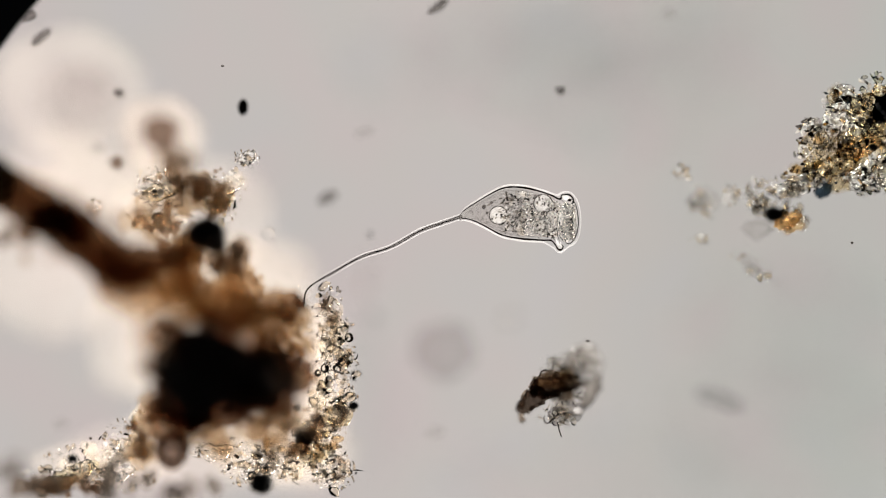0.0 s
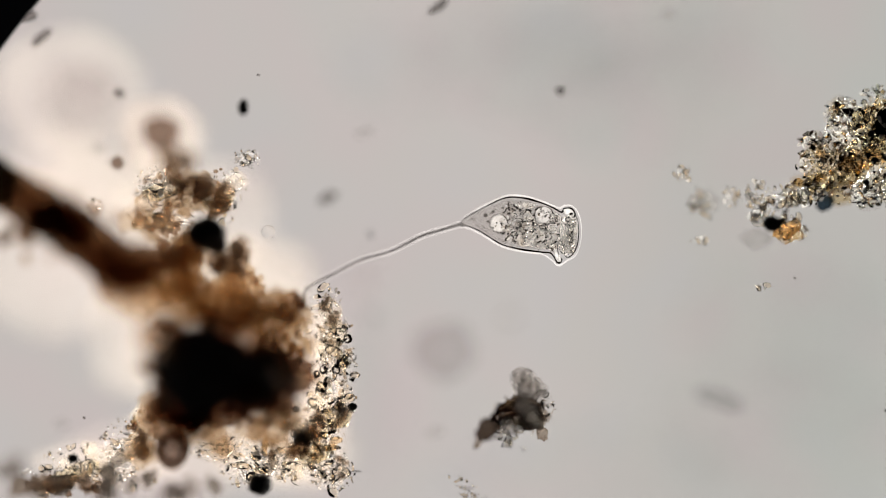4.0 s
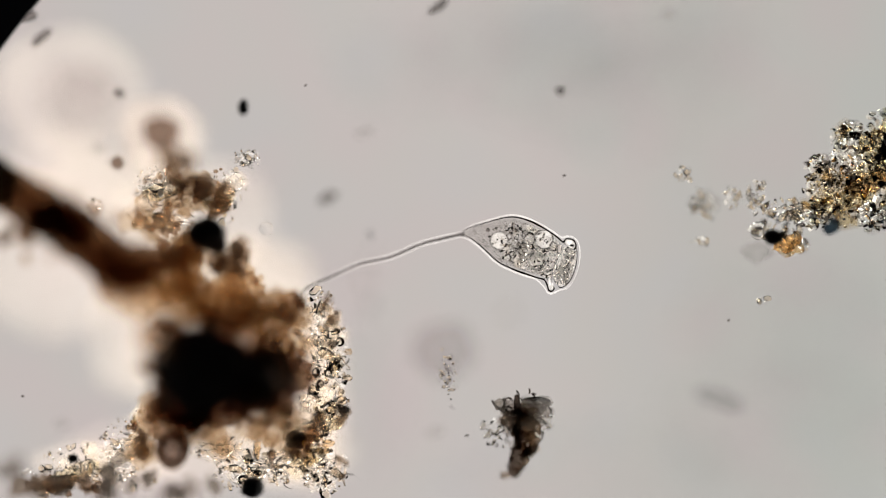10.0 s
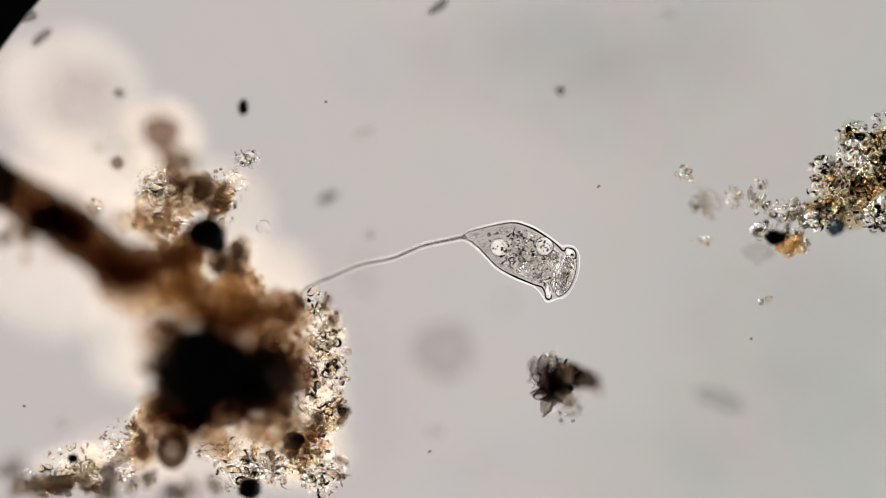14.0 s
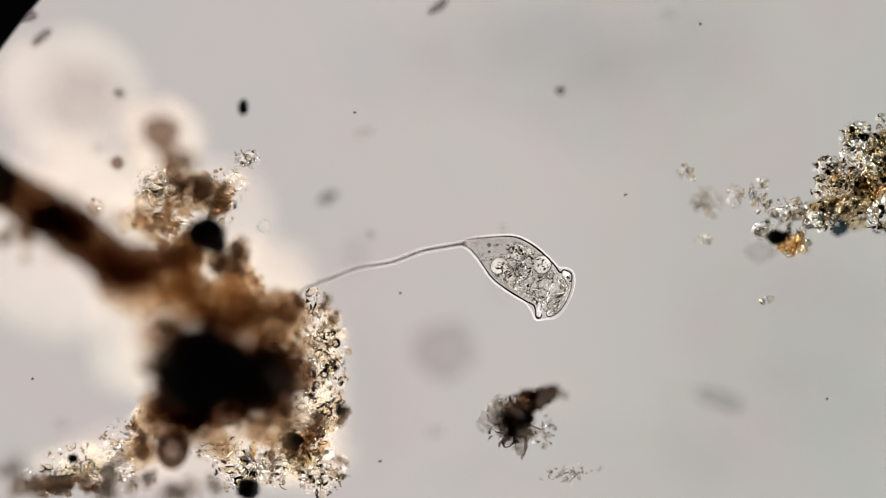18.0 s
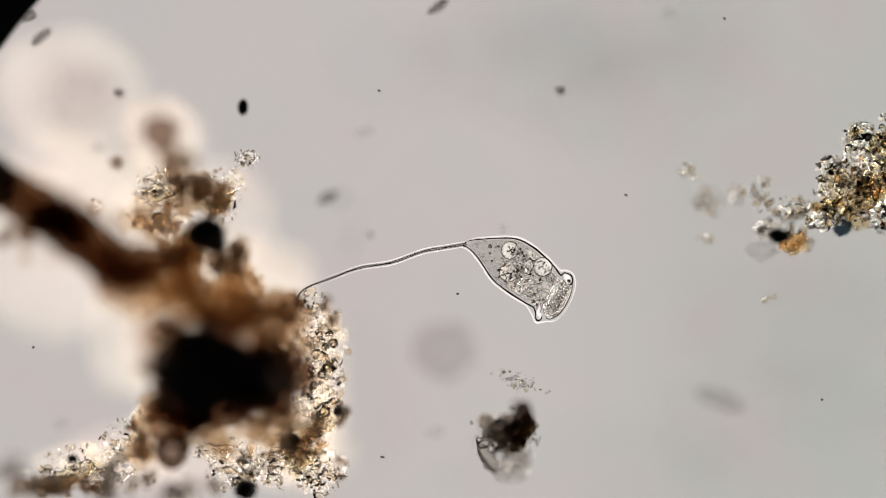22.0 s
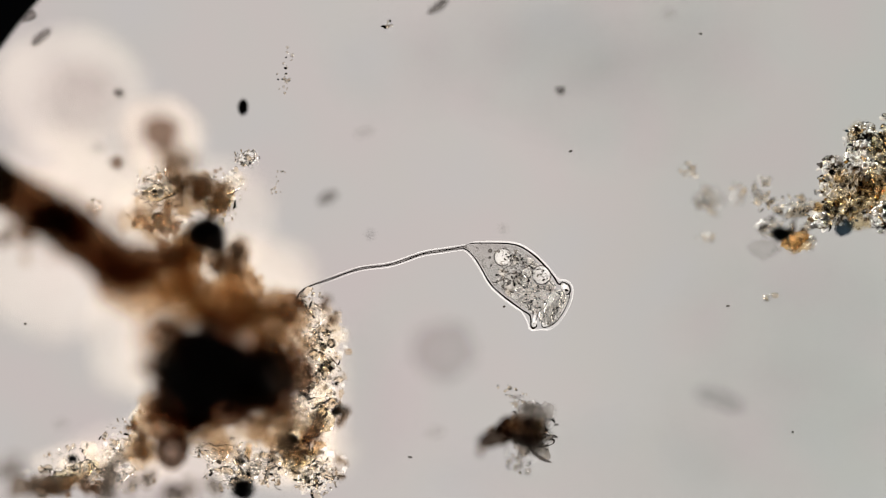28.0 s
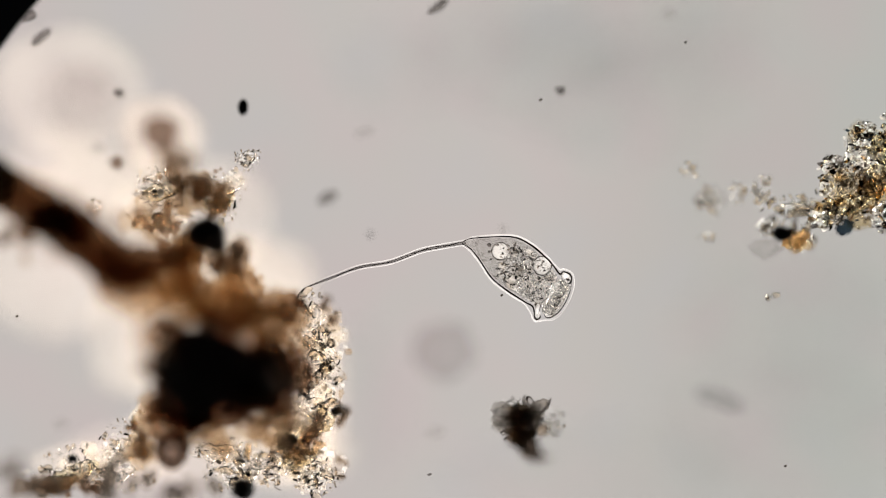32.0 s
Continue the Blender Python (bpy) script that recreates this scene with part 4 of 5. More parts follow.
    # packed grains along the rim
    for i, (u, v, rx, ry, cell, kind, turn, base) in enumerate([(586, 548, 22, 24, 7, "grain_film", 0.3, side), (592, 590, 28, 26, 8, "grain_film", 0.9, side), (596, 638, 32, 26, 9, "grain_film", 0.2, side), (588, 700, 36, 34, 9, "grain_film", 0.5, side), (600, 735, 26, 26, 9, "olive_film", 0.2, side), (556, 760, 34, 26, 9, "olive_film", 0.4, side), (590, 835, 36, 32, 8, "grain_film", 0.7, side), (515, 812, 46, 26, 8, "grain_film", 0.1, side), (455, 826, 40, 24, 8, "grain_film", 0.2, side), (560, 800, 34, 22, 8, "olive_film", 0.3, side),
                                                                (282, 322, 40, 20, 7, "grain_film", 0.5, root), (285, 340, 34, 18, 8, "olive_film", 0.2, root), (385, 352, 30, 28, 8, "olive_film", 0.9, root), (436, 280, 22, 14, 6, "grain_film", 0.3, root), (268, 392, 36, 18, 10, "rust_film", 0.1, root), (300, 392, 34, 16, 11, "grain_film", 0.2, root), (412, 322, 20, 24, 8, "grain_film", 0.4, root), (215, 800, 36, 26, 8, "grain_film", 0.3, root), (200, 838, 40, 20, 8, "grain_film", 0.2, root), (130, 838, 50, 18, 8, "olive_film", 0.4, root), (95, 858, 40, 16, 8, "rust_film", 0.2, root), (260, 745, 22, 34, 9, "grain_film", 0.2, root), (375, 800, 40, 18, 9, "grain_film", 0.1, root), (165, 364, 14, 14, 7, "grain_film", 0.2, root)]):
        base_o = so if base is side else o
        pavement("grain_crust", base, plan(u, v, -0.0022 + 0.0012 * (i % 3)) - base_o, rx, ry, cell, cell * 1.6, 40 + i * 3.7, kind, "packed clear grains on the rim", turn, 1.25)
    # straight needles
    for _ in range(26):
        u, v = rng.choice(((262, 340), (290, 325), (250, 370), (350, 350), (380, 350), (205, 840), (150, 835)))
        h = Heap()
        a, s = rng.gauss(-0.3, 0.5), rng.uniform(4, 10) * DIV
        way = Vector((math.cos(a), math.sin(a), rng.uniform(-0.15, 0.15)))
        h.add(*tube([way * -s, way * 0.1 * s, way * s], [0.7 * DIV, 1.1 * DIV, 0.5 * DIV], 5))
        part("needle", h.mesh("needle"), "hair", root, plan(u + rng.gauss(0, 20), v + rng.gauss(0, 16), rng.uniform(-0.003, 0.003)) - o, "thin dark needle")
    return root, side


floc, floc_rim = build_floc()


def build_minerals():
    rng = random.Random(21)
    o = plan(1500, 260, 0.0)
    root = thing("mineral_cluster", o, "loose heap of gold, brown and clear mineral grains", "debris")
    big = [(1500, 215, 45, 55, 0.002, 0.005), (1555, 190, 60, 60, 0.002, 0.006), (1455, 265, 50, 42, 0.002, 0.004), (1545, 290, 70, 60, 0.002, 0.006), (1440, 240, 30, 30, 0.002, 0.004), (1482, 175, 30, 26, 0.002, 0.004), (1425, 315, 40, 26, 0.002, 0.004), (1495, 300, 60, 40, 0.002, 0.005), (1620, 230, 60, 90, 0.002, 0.006)]
    scatter_parts("grain", crystal_set(8, 16, "mineral"), rng, root, o, big, (2.6, 7), 210)
    scatter_fine("grit", "mineral_fine", rng, root, o, big, (1.5, 4.0), 500, "fine brown and clear chips")
    # pale and white grit put in for the bright centres of clear grains
    scatter_fine("milky_grit", "milk", rng, root, o, big, (2, 5), 140, "pale grains put in for sparkle")
    scatter_fine("white_grit", "white", rng, root, o, big, (2, 5), 110, "bright white grains")
    for i, (u, v, ru, rv, z, dz) in enumerate(big):
        for k in range(4):
            a, r = rng.uniform(0, 6.283), 0.7 * math.sqrt(rng.random())
            s = rng.uniform(0.3, 0.5)
            part("silt_lump", lump_mesh("silt_lump", (ru * s * DIV, rv * s * DIV, 10 * DIV), i * 9 + k, 0.5, 2.0, 2), ("olive", "film", "cream", "olive")[k], root, plan(u + ru * r * math.cos(a), v + rv * r * math.sin(a), -0.014 + rng.uniform(-0.004, 0.004)) - o, "soft olive silt under the grains")
    for i, (u, v, rx, ry, cell, kind, turn) in enumerate([(1500, 200, 50, 32, 8, "grain_film", 0.5), (1545, 190, 50, 40, 9, "olive_film", 0.4), (1455, 258, 44, 30, 8, "grain_film", 0.3), (1520, 260, 44, 24, 9, "rust_film", 0.3), (1470, 295, 54, 26, 9, "olive_film", 0.2), (1550, 310, 50, 34, 8, "grain_film", 0.2), (1540, 235, 52, 30, 10, "olive_film", 0.3), (1425, 322, 34, 18, 7, "grain_film", 0.2), (1490, 168, 26, 18, 7, "grain_film", 0.4), (1600, 200, 60, 60, 9, "olive_film", 0.3), (1600, 300, 60, 50, 9, "grain_film", 0.2), (1435, 225, 22, 18, 7, "grain_film", 0.6)]):
        pavement("grain_crust", root, plan(u, v, -0.003 + 0.0012 * (i % 4)) - o, rx, ry, cell, cell * 1.7, i * 5.3, kind, "packed fine grains", turn, 1.7)
    for i, (u, v, r) in enumerate(((1540, 214, 7), (1450, 292, 10), (1530, 300, 6), (1450, 250, 9), (1546, 262, 8), (1410, 300, 9))):
        part("dark_grain", lump_mesh("dark_grain", (r * DIV, r * 0.8 * DIV, r * 0.7 * DIV), i, 0.3, 1.6, 3), "gold" if i % 2 else "ball", root, plan(u, v, 0.004) - o, "golden grain" if i % 2 else "black grain")
    part("steel_grain", lump_mesh("steel_grain", (17 * DIV, 13 * DIV, 9 * DIV), 31, 0.35, 1.6, 3), "steel", root, plan(1458, 336, -0.008) - o, "blurred blue-black grain", turn=(0, 0, 0.5))
    for k in range(120):
        u, v, ru, rv, z, dz = big[k % 8]
        a, r, q = rng.uniform(0, 6.283), math.sqrt(rng.random()), rng.uniform(2.2, 5) if k % 6 else rng.uniform(6, 9)
        part("dark_grain", lump_mesh("dark_grain", (q * DIV, q * rng.uniform(0.4, 0.65) * DIV, q * 0.4 * DIV), 400 + k, 0.5, 1.8, 2), ("silt", "ball", "horn", "steel", "ink", "brown_ball")[k % 6], root, plan(u + ru * r * math.cos(a), v + rv * r * math.sin(a), rng.uniform(-0.006, 0.006)) - o, "dark grain in the heap", turn=(0, 0, rng.gauss(0.3, 0.4)))
    for _ in range(95):
        u, v, ru, rv, z, dz = rng.choice(big)
        a, r = rng.uniform(0, 6.283), math.sqrt(rng.random())
        sliver(rng, "dark_edge", root, plan(u + ru * r * math.cos(a), v + rv * r * math.sin(a), rng.uniform(-0.002, 0.008)) - o, rng.uniform(3, 9), "dark edge of a grain")
    tail_o = plan(1370, 385, 0.0)
    tail = thing("mineral_tail", tail_o, "small clear crystals round a black grain with golden resin", "debris")
    part("black_grain", lump_mesh("black_grain", (18 * DIV, 14 * DIV, 12 * DIV), 4, 0.35, 1.6), "ball", tail, plan(1370, 380, 0.014) - tail_o, "black round grain")
    for k, (u, v, q) in enumerate(((1344, 366, 8), (1352, 352, 6), (1392, 358, 7), (1410, 376, 5), (1378, 350, 5))):
        part("silt_bit", lump_mesh("silt_bit", (q * DIV, q * 0.6 * DIV, q * 0.5 * DIV), 610 + k, 0.5, 1.8, 2), "silt", tail, plan(u, v, 0.014) - tail_o, "blurred dark silt", turn=(0, 0, 0.4 * k))
    part("resin", lump_mesh("resin", (25 * DIV, 18 * DIV, 8 * DIV), 9, 0.5, 2.2), "gold", tail, plan(1396, 392, 0.002) - tail_o, "golden resin")
    pavement("resin_crust", tail, plan(1396, 390, 0.006) - tail_o, 27, 19, 9, 14, 3.3, "rust_film", "rusty grains in the resin", 0.4)
    pavement("grain_crust", tail, plan(1345, 362, 0.006) - tail_o, 24, 12, 7, 11, 9.1, "grain_film", "packed clear grains", 0.3)
    pavement("grain_crust", tail, plan(1400, 332, 0.006) - tail_o, 34, 14, 8, 12, 12.1, "grain_film", "packed clear grains", 0.1)
    part("film", lump_mesh("film", (26 * DIV, 15 * DIV, 8 * DIV), 12, 0.7, 2.2), "faint", tail, plan(1340, 405, -0.012) - tail_o, "grey film")
    bits = [(1390, 330, 40, 20, 0.008, 0.004), (1405, 390, 30, 25, 0.009, 0.004), (1352, 368, 24, 16, 0.009, 0.004), (1352, 490, 10, 8, 0.006, 0.003)]
    meshes = crystal_set(9, 10, "crystal")
    scatter_parts("crystal", meshes, rng, tail, tail_o, bits, (3.5, 8), 55)
    scatter_fine("grit", "crystal", rng, tail, tail_o, bits, (1.3, 3.2), 130, "fine clear chips")
    far_o = plan(1290, 350, 0.0)
    far = thing("crystal_trail", far_o, "loose trail of small clear crystals in the water", "debris")
    bits = [(1245, 362, 24, 22, 0.016, 0.003), (1342, 335, 16, 24, 0.009, 0.003), (1300, 348, 16, 18, 0.012, 0.003), (1214, 306, 18, 16, 0.009, 0.002), (1345, 362, 20, 16, 0.006, 0.003), (1240, 425, 16, 8, 0.012, 0.003)]
    scatter_parts("crystal", meshes, rng, far, far_o, bits, (3, 7.5), 55)
    scatter_fine("grit", "crystal", rng, far, far_o, bits, (1.3, 3.2), 120, "fine clear chips")
    scatter_fine("milky_grit", "milk", rng, far, far_o, bits, (1.5, 4), 40, "pale grains put in for sparkle")
    part("film", lump_mesh("film", (21 * DIV, 19 * DIV, 8 * DIV), 14, 0.5, 2.0), "faint", far, plan(1252, 356, 0.022) - far_o, "grey film")
    return root, tail, far


minerals, mineral_tail, crystal_trail = build_minerals()


def worm(rng, name, parent, at, size, material, label, curl=1.2, width=1.6, lift=0.3):
    """A short thick curved rod of clear matter."""
    a, c, q = rng.uniform(0, 6.283), rng.uniform(-curl, curl), size * DIV
    pts = [Vector()]
    for i in range(6):
        b = a + c * (i - 2.5) * 0.4
        pts.append(pts[-1] + Vector((math.cos(b), math.sin(b), rng.uniform(-lift, lift))) * q * 0.35)
    mid = pts[3].copy()
    w = width * DIV
    h = Heap()
    h.add(*tube([p - mid for p in pts], [w * e for e in (0.35, 0.85, 1.05, 1.0, 1.05, 0.85, 0.35)], 9, rng.randint(0, 999), 0.06))
    return part(name, h.mesh(name), material, parent, at, label)


def build_flake():
    """Tumbling clump: a dark horn along +x, a tuft of clear rods towards +y, a grey flap, and a bag of clear jelly behind."""
    rng = random.Random(31)
    d = DIV
    root = thing("tumbling_debris", plan(1000, 690, 0.0), "tumbling clump of dark brown horn, splinters and clear jelly", "debris")

    def lump(name, x, y, z, rx, ry, rz, seed, material, label, amount=0.5, freq=2.0, n=3, turn=0.0):
        return part(name, lump_mesh(name, (rx * d, ry * d, rz * d), seed, amount, freq, n), material, root, (x * d, y * d, z * d), label, turn=(0, 0, turn))

    def ridge(name, points, radii, seed, material, label, rough=0.2):
        line = smooth_line([(x * d, y * d, z * d) for x, y, z in points], 5)
        n = len(line)
        rs = [np.interp(i / (n - 1), np.linspace(0, 1, len(radii)), radii) * d * (1 + 0.22 * noise.noise(Vector((i * 0.8, seed, 0)))) for i in range(n)]
        h = Heap()
        h.add(*tube(line, rs, 12, seed, rough))
        return part(name, h.mesh(name), material, root, label=label)

    # the horn, dark at its tip and tan and crumpled towards its root
    ridge("horn_tip", [(46, 3, 0), (62, 4, 2), (80, 7, 2), (98, 11, 0), (112, 15, -2)], (9, 16, 17, 14, 5), 7, "horn", "dark brown horn tip", 0.3)
    for k in range(14):
        x = rng.uniform(52, 112)
        q = rng.uniform(4, 9)
        lump("horn_scale", x, 3 + 0.2 * (x - 50) + rng.gauss(0, 8), rng.gauss(0, 7), q, q * 0.7, q * 0.5, 800 + k, "dun" if k % 3 else "horn", "rough brown scale on the horn", 0.8, 2.6, 2, rng.uniform(0, 3))
    ridge("horn_flank", [(70, -2, 0), (62, -16, 2), (52, -26, 0)], (7, 9, 2), 9, "horn", "dark brown side of the horn")
    ridge("horn_base", [(-22, 4, 0), (6, -4, 3), (34, -10, 3), (60, -2, 2)], (8, 13, 16, 12), 8, "horn_base", "tan crumpled base of the horn")
    ridge("dark_seam", [(-40, 16, -3), (-14, 14, 2), (12, 12, 4), (40, 11, 3), (58, 7, 2)], (4, 7, 7, 6, 7), 12, "horn", "dark brown seam along the horn")
    lump("brown_lump", 44, -14, 0, 17, 13, 9, 21, "dun", "brown crumpled lump", 0.6, 2.4)
    lump("brown_lump", 18, -14, -8, 19, 14, 10, 22, "dun", "brown crumpled lump", 0.6, 2.4)
    lump("brown_lump", -2, 4, -14, 16, 14, 12, 23, "grey", "grey crumpled lump", 0.6, 2.4)
    lump("brown_lump", 4, -2, 15, 13, 12, 9, 24, "dun", "brown crumpled lump", 0.6, 2.4)
    part("amber_film", granular_sheet("amber_film", -16, 66, lambda x: 13 + 4 * math.sin(x * 0.12), lambda x: -11 + 4 * math.sin(x * 0.07), 7.5, 13, 3.0), "amber_film", root, (0, 0, 9 * d), "crumpled amber film on the horn")
    # dense matter hanging from the horn's root
    for k in range(12):
        s = rng.uniform(9, 15)
        lump("hanging_lump", -4 + rng.gauss(0, 4), rng.uniform(-18, 34), -8 - 4 * k, s * 0.55, s, s * 0.8, 500 + k, ("dun", "grey", "horn_base")[k % 3], "dense grey-brown matter", 0.7, 2.4)
    # the bag of clear jelly with its grey flap, which folds under the horn and out again
    bag = lump("jelly_bag", -52, -20, 0, 33, 28, 16, 40, "jelly", "bag of clear crumpled jelly", 0.35, 1.8)

    def inside(name, x, y, z, me, material, label, turn=0.0):
        return part(name, me, material, bag, ((x + 52) * d, (y + 20) * d, z * d), label, turn=(0, 0, turn))

    for i, (x, y, z, r, kind) in enumerate(((-34, -26, 6, 24, "clear_jelly"), (-66, -8, -6, 22, "clear_jelly"), (-24, -30, -8, 19, "jelly"), (2, -30, 2, 15, "clear_jelly"), (-60, -32, 4, 20, "jelly"))):
        inside("jelly", x, y, z, lump_mesh("jelly", (r * d, r * 0.85 * d, r * 0.5 * d), 41 + i, 0.35, 1.8), kind, "clear crumpled jelly")
    inside("crumpled_film", 0, 0, -14, granular_sheet("crumpled_film", -80, -20, lambda x: 25 * math.sqrt(max(0.05, 1 - ((x + 50) / 32) ** 2)), lambda x: -20, 17, 13, 8.0), "clear_film", "crumpled clear film in the jelly")
    for k in range(18):
        q = rng.uniform(2.5, 6.5)
        inside("bright_patch", -50 + rng.gauss(0, 14), -22 + rng.gauss(0, 10), rng.choice((-15, 15)), lump_mesh("bright_patch", (q * d, q * 0.7 * d, q * 0.4 * d), k + 20, 0.5, 2.0, 2), "white", "bright milky patch", rng.uniform(0, 6))
    for name, pts, radii, seed, kind, lab in (("grey_flap", [(-12, 52, 0), (-30, 42, 0), (-48, 28, 2), (-66, 14, 0)], (4, 11, 14, 5), 15, "grey", "thin grey flap"), ("flap_edge", [(-8, 60, 0), (-34, 50, 2), (-56, 30, 2), (-72, 8, 0)], (1.5, 3, 4, 1.5), 16, "silt", "darker edge of the flap")):
        line = smooth_line([(x * d, y * d, z * d) for x, y, z in pts], 6)
        n = len(line)
        h = Heap()
        h.add(*tube(line, [np.interp(i / (n - 1), np.linspace(0, 1, len(radii)), radii) * d * (1 + 0.4 * noise.noise(Vector((i * 0.5, seed, 0)))) for i in range(n)], 12, seed, 0.3))
        inside(name, 0, 0, 0, h.mesh(name), kind, lab)
    # the tuft of clear rods and rings on its side, which is pressed against the horn at times
    tuft = lump("tuft", 42, 50, 0, 17, 15, 8, 60, "film", "tuft of clear jelly and rods", 0.5, 2.0)

    def on_tuft(name, x, y, z, me, material, label, turn=0.0):
        return part(name, me, material, tuft, ((x - 42) * d, (y - 50) * d, z * d), label, turn=(0, 0, turn))

    for i, (x, y, r) in enumerate(((28, 42, 13), (6, 52, 14), (30, 60, 11))):
        on_tuft("tuft_jelly", x, y, 0, lump_mesh("tuft_jelly", (r * d, r * 0.9 * d, r * 0.5 * d), 61 + i, 0.5, 2.0), "film" if i == 1 else "clear_jelly", "clear jelly in the tuft")
    for k in range(36):
        worm(rng, "tuft_rod", tuft, ((-8 + rng.gauss(0, 13)) * d, rng.gauss(0, 11) * d, rng.gauss(0, 6) * d), rng.uniform(4, 10), "rod", "clear curved rod", 1.4, rng.uniform(1.4, 2.6))
    for k, pts in enumerate(([(46, 62, 0), (50, 74, 2), (52, 88, 4)], [(52, 52, 0), (66, 56, 2), (72, 50, 4), (68, 42, 4)], [(-4, 66, 0), (8, 72, 0), (14, 62, 2)])):
        line = smooth_line([(x * d, y * d, z * d) for x, y, z in pts], 5)
        h = Heap()
        h.add(*tube(line, [(1.6 - 0.6 * i / len(line)) * d for i in range(len(line))], 7, k, 0.1))
        on_tuft("hair", 0, 0, 0, h.mesh("hair"), "hair", "fine curled dark hair")
    ridge("hair", [(60, -6, 0), (40, -32, 2), (20, -28, 3), (8, -40, 2)], (1.6, 1.4, 1.0), 6, "hair", "fine curled dark hair", 0.1)
    for x, y, r in ((0, 56, 12), (44, 44, 7), (26, 62, 6)):
        h = Heap()
        h.add(*tube([Vector((r * math.cos(a), r * 0.75 * math.sin(a), 0)) * d for a in np.linspace(0, 6.45, 26)], [(1.4 + 0.5 * math.sin(2 * a + x)) * d for a in np.linspace(0, 6.45, 26)], 7, x, 0.15))
        on_tuft("ring", x, y, 3, h.mesh("ring"), "hair", "dark rim of a clear drop")
        on_tuft("ring_drop", x, y, -4, lump_mesh("ring_drop", (r * 0.9 * d, r * 0.65 * d, r * 0.3 * d), 70 + r, 0.2, 1.4, 2), "white", "bright clear drop")
    # angular dark plates under the seam
    for k in range(11):
        h = Heap()
        v, f = chip(rng, 1.8)
        h.add((v @ spin(rng)) * rng.uniform(6, 11) * d, f)
        part("plate", h.mesh("plate", False), "horn", root, (rng.uniform(-30, 36) * d, rng.uniform(4, 26) * d, rng.uniform(-34, -6) * d), "angular dark plate")
    # a fuzz of short curved dark rods round the horn's root
    for k in range(64):
        x, y = rng.choice(((-26, 6), (-12, 24), (-6, -16), (10, 30), (-30, -10), (12, -22), (-36, 18)))
        worm(rng, "dark_rod", root, ((x + rng.gauss(0, 9)) * d, (y + rng.gauss(0, 8)) * d, rng.uniform(-34, 6) * d), rng.uniform(4, 9), ("hair", "rod", "ink", "thread")[k % 4], "short curved dark rod", 1.5, rng.uniform(0.9, 1.9))
    # splinters, mostly where horn, tuft and jelly meet
    meshes = crystal_set(12, 12, "chips")
    for cx, cy, rx, ry, count in ((20, 4, 22, 13, 34), (34, 50, 14, 11, 22), (-8, 14, 14, 18, 16), (6, -30, 14, 8, 10)):
        for _ in range(count):
            ob = new("splinter", rng.choice(meshes))
            ob.parent = root
            ob.location = ((cx + rng.gauss(0, rx)) * d, (cy + rng.gauss(0, ry)) * d, rng.gauss(0, 11) * d)
            s = rng.uniform(2.2, 5.5) * d
            ob.scale = (s, s, s)
            ob.rotation_euler = [rng.uniform(0, 6.28) for _ in range(3)]
    for k in range(46):
        x, y = rng.choice(((20, -12), (40, -14), (34, 48), (0, 40), (0, -6), (-20, 10)))
        sliver(rng, "dark_edge", root, ((x + rng.gauss(0, 13)) * d, (y + rng.gauss(0, 9)) * d, rng.gauss(0, 9) * d), rng.uniform(2.5, 7), "dark edge of crumpled film", "ink" if k % 2 else "hair", 1.6)
    for k in range(12):
        x, y = rng.choice(((24, -12), (34, 50), (4, 54), (10, -30)))
        q = rng.uniform(1.6, 4.2)
        lump("bright_grain", x + rng.gauss(0, 12), y + rng.gauss(0, 9), rng.choice((-16, 16)), q, q * 0.7, q * 0.5, k + 220, "white", "bright milky grain", 0.5, 2.0, 2)
    # loose black and bright bits that are carried along
    for k in range(9):
        a = rng.uniform(2.6, 6.0)
        q, r = rng.uniform(0.9, 1.7), rng.uniform(44, 66)
        lump("loose_bit", r * math.cos(a) * 0.8, r * math.sin(a), rng.gauss(0, 4), q, q * 0.8, q * 0.7, k + 320, "ink" if k % 3 else "white", "tiny loose bit", 0.3, 1.6, 1)
    return root, bag, tuft


flake, jelly_bag, tuft = build_flake()


def build_drift():
    rng = random.Random(41)
    d = DIV
    root = thing("drifting_granules", plan(1335, 475, 0.0), "small loose group of clear and dark granules", "debris")
    meshes = crystal_set(15, 8, "crystal")
    for i in range(34):
        ob = new("granule", rng.choice(meshes))
        ob.parent = root
        t = rng.gauss(0, 1)
        ob.location = ((t * 17 + rng.gauss(0, 6)) * d, (-t * 10 + rng.gauss(0, 7)) * d, rng.gauss(0, 5) * d)
        s = rng.uniform(1.5, 4.2) * d
        ob.scale = (s, s, s)
        ob.rotation_euler = [rng.uniform(0, 6.28) for _ in range(3)]
    h = grains(rng, 24, (30 * d, 22 * d, 6 * d), (0.8 * d, 2.0 * d), 0.5)
    part("dark_bits", h.mesh("dark_bits"), "chips", root, label="tiny dark bits", kind="stuff")
    for k in range(12):
        t, q = rng.gauss(0, 1), rng.uniform(1.2, 2.6)
        part("black_bit", lump_mesh("black_bit", (q * d, q * 0.7 * d, q * 0.6 * d), 900 + k, 0.4, 1.6, 1), "ink", root, ((t * 15 + rng.gauss(0, 6)) * d, (-t * 9 + rng.gauss(0, 7)) * d, rng.gauss(0, 3) * d), "tiny black bit", turn=(0, 0, t))
    for k in range(5):
        t, q = rng.gauss(0, 1), rng.uniform(5, 9)
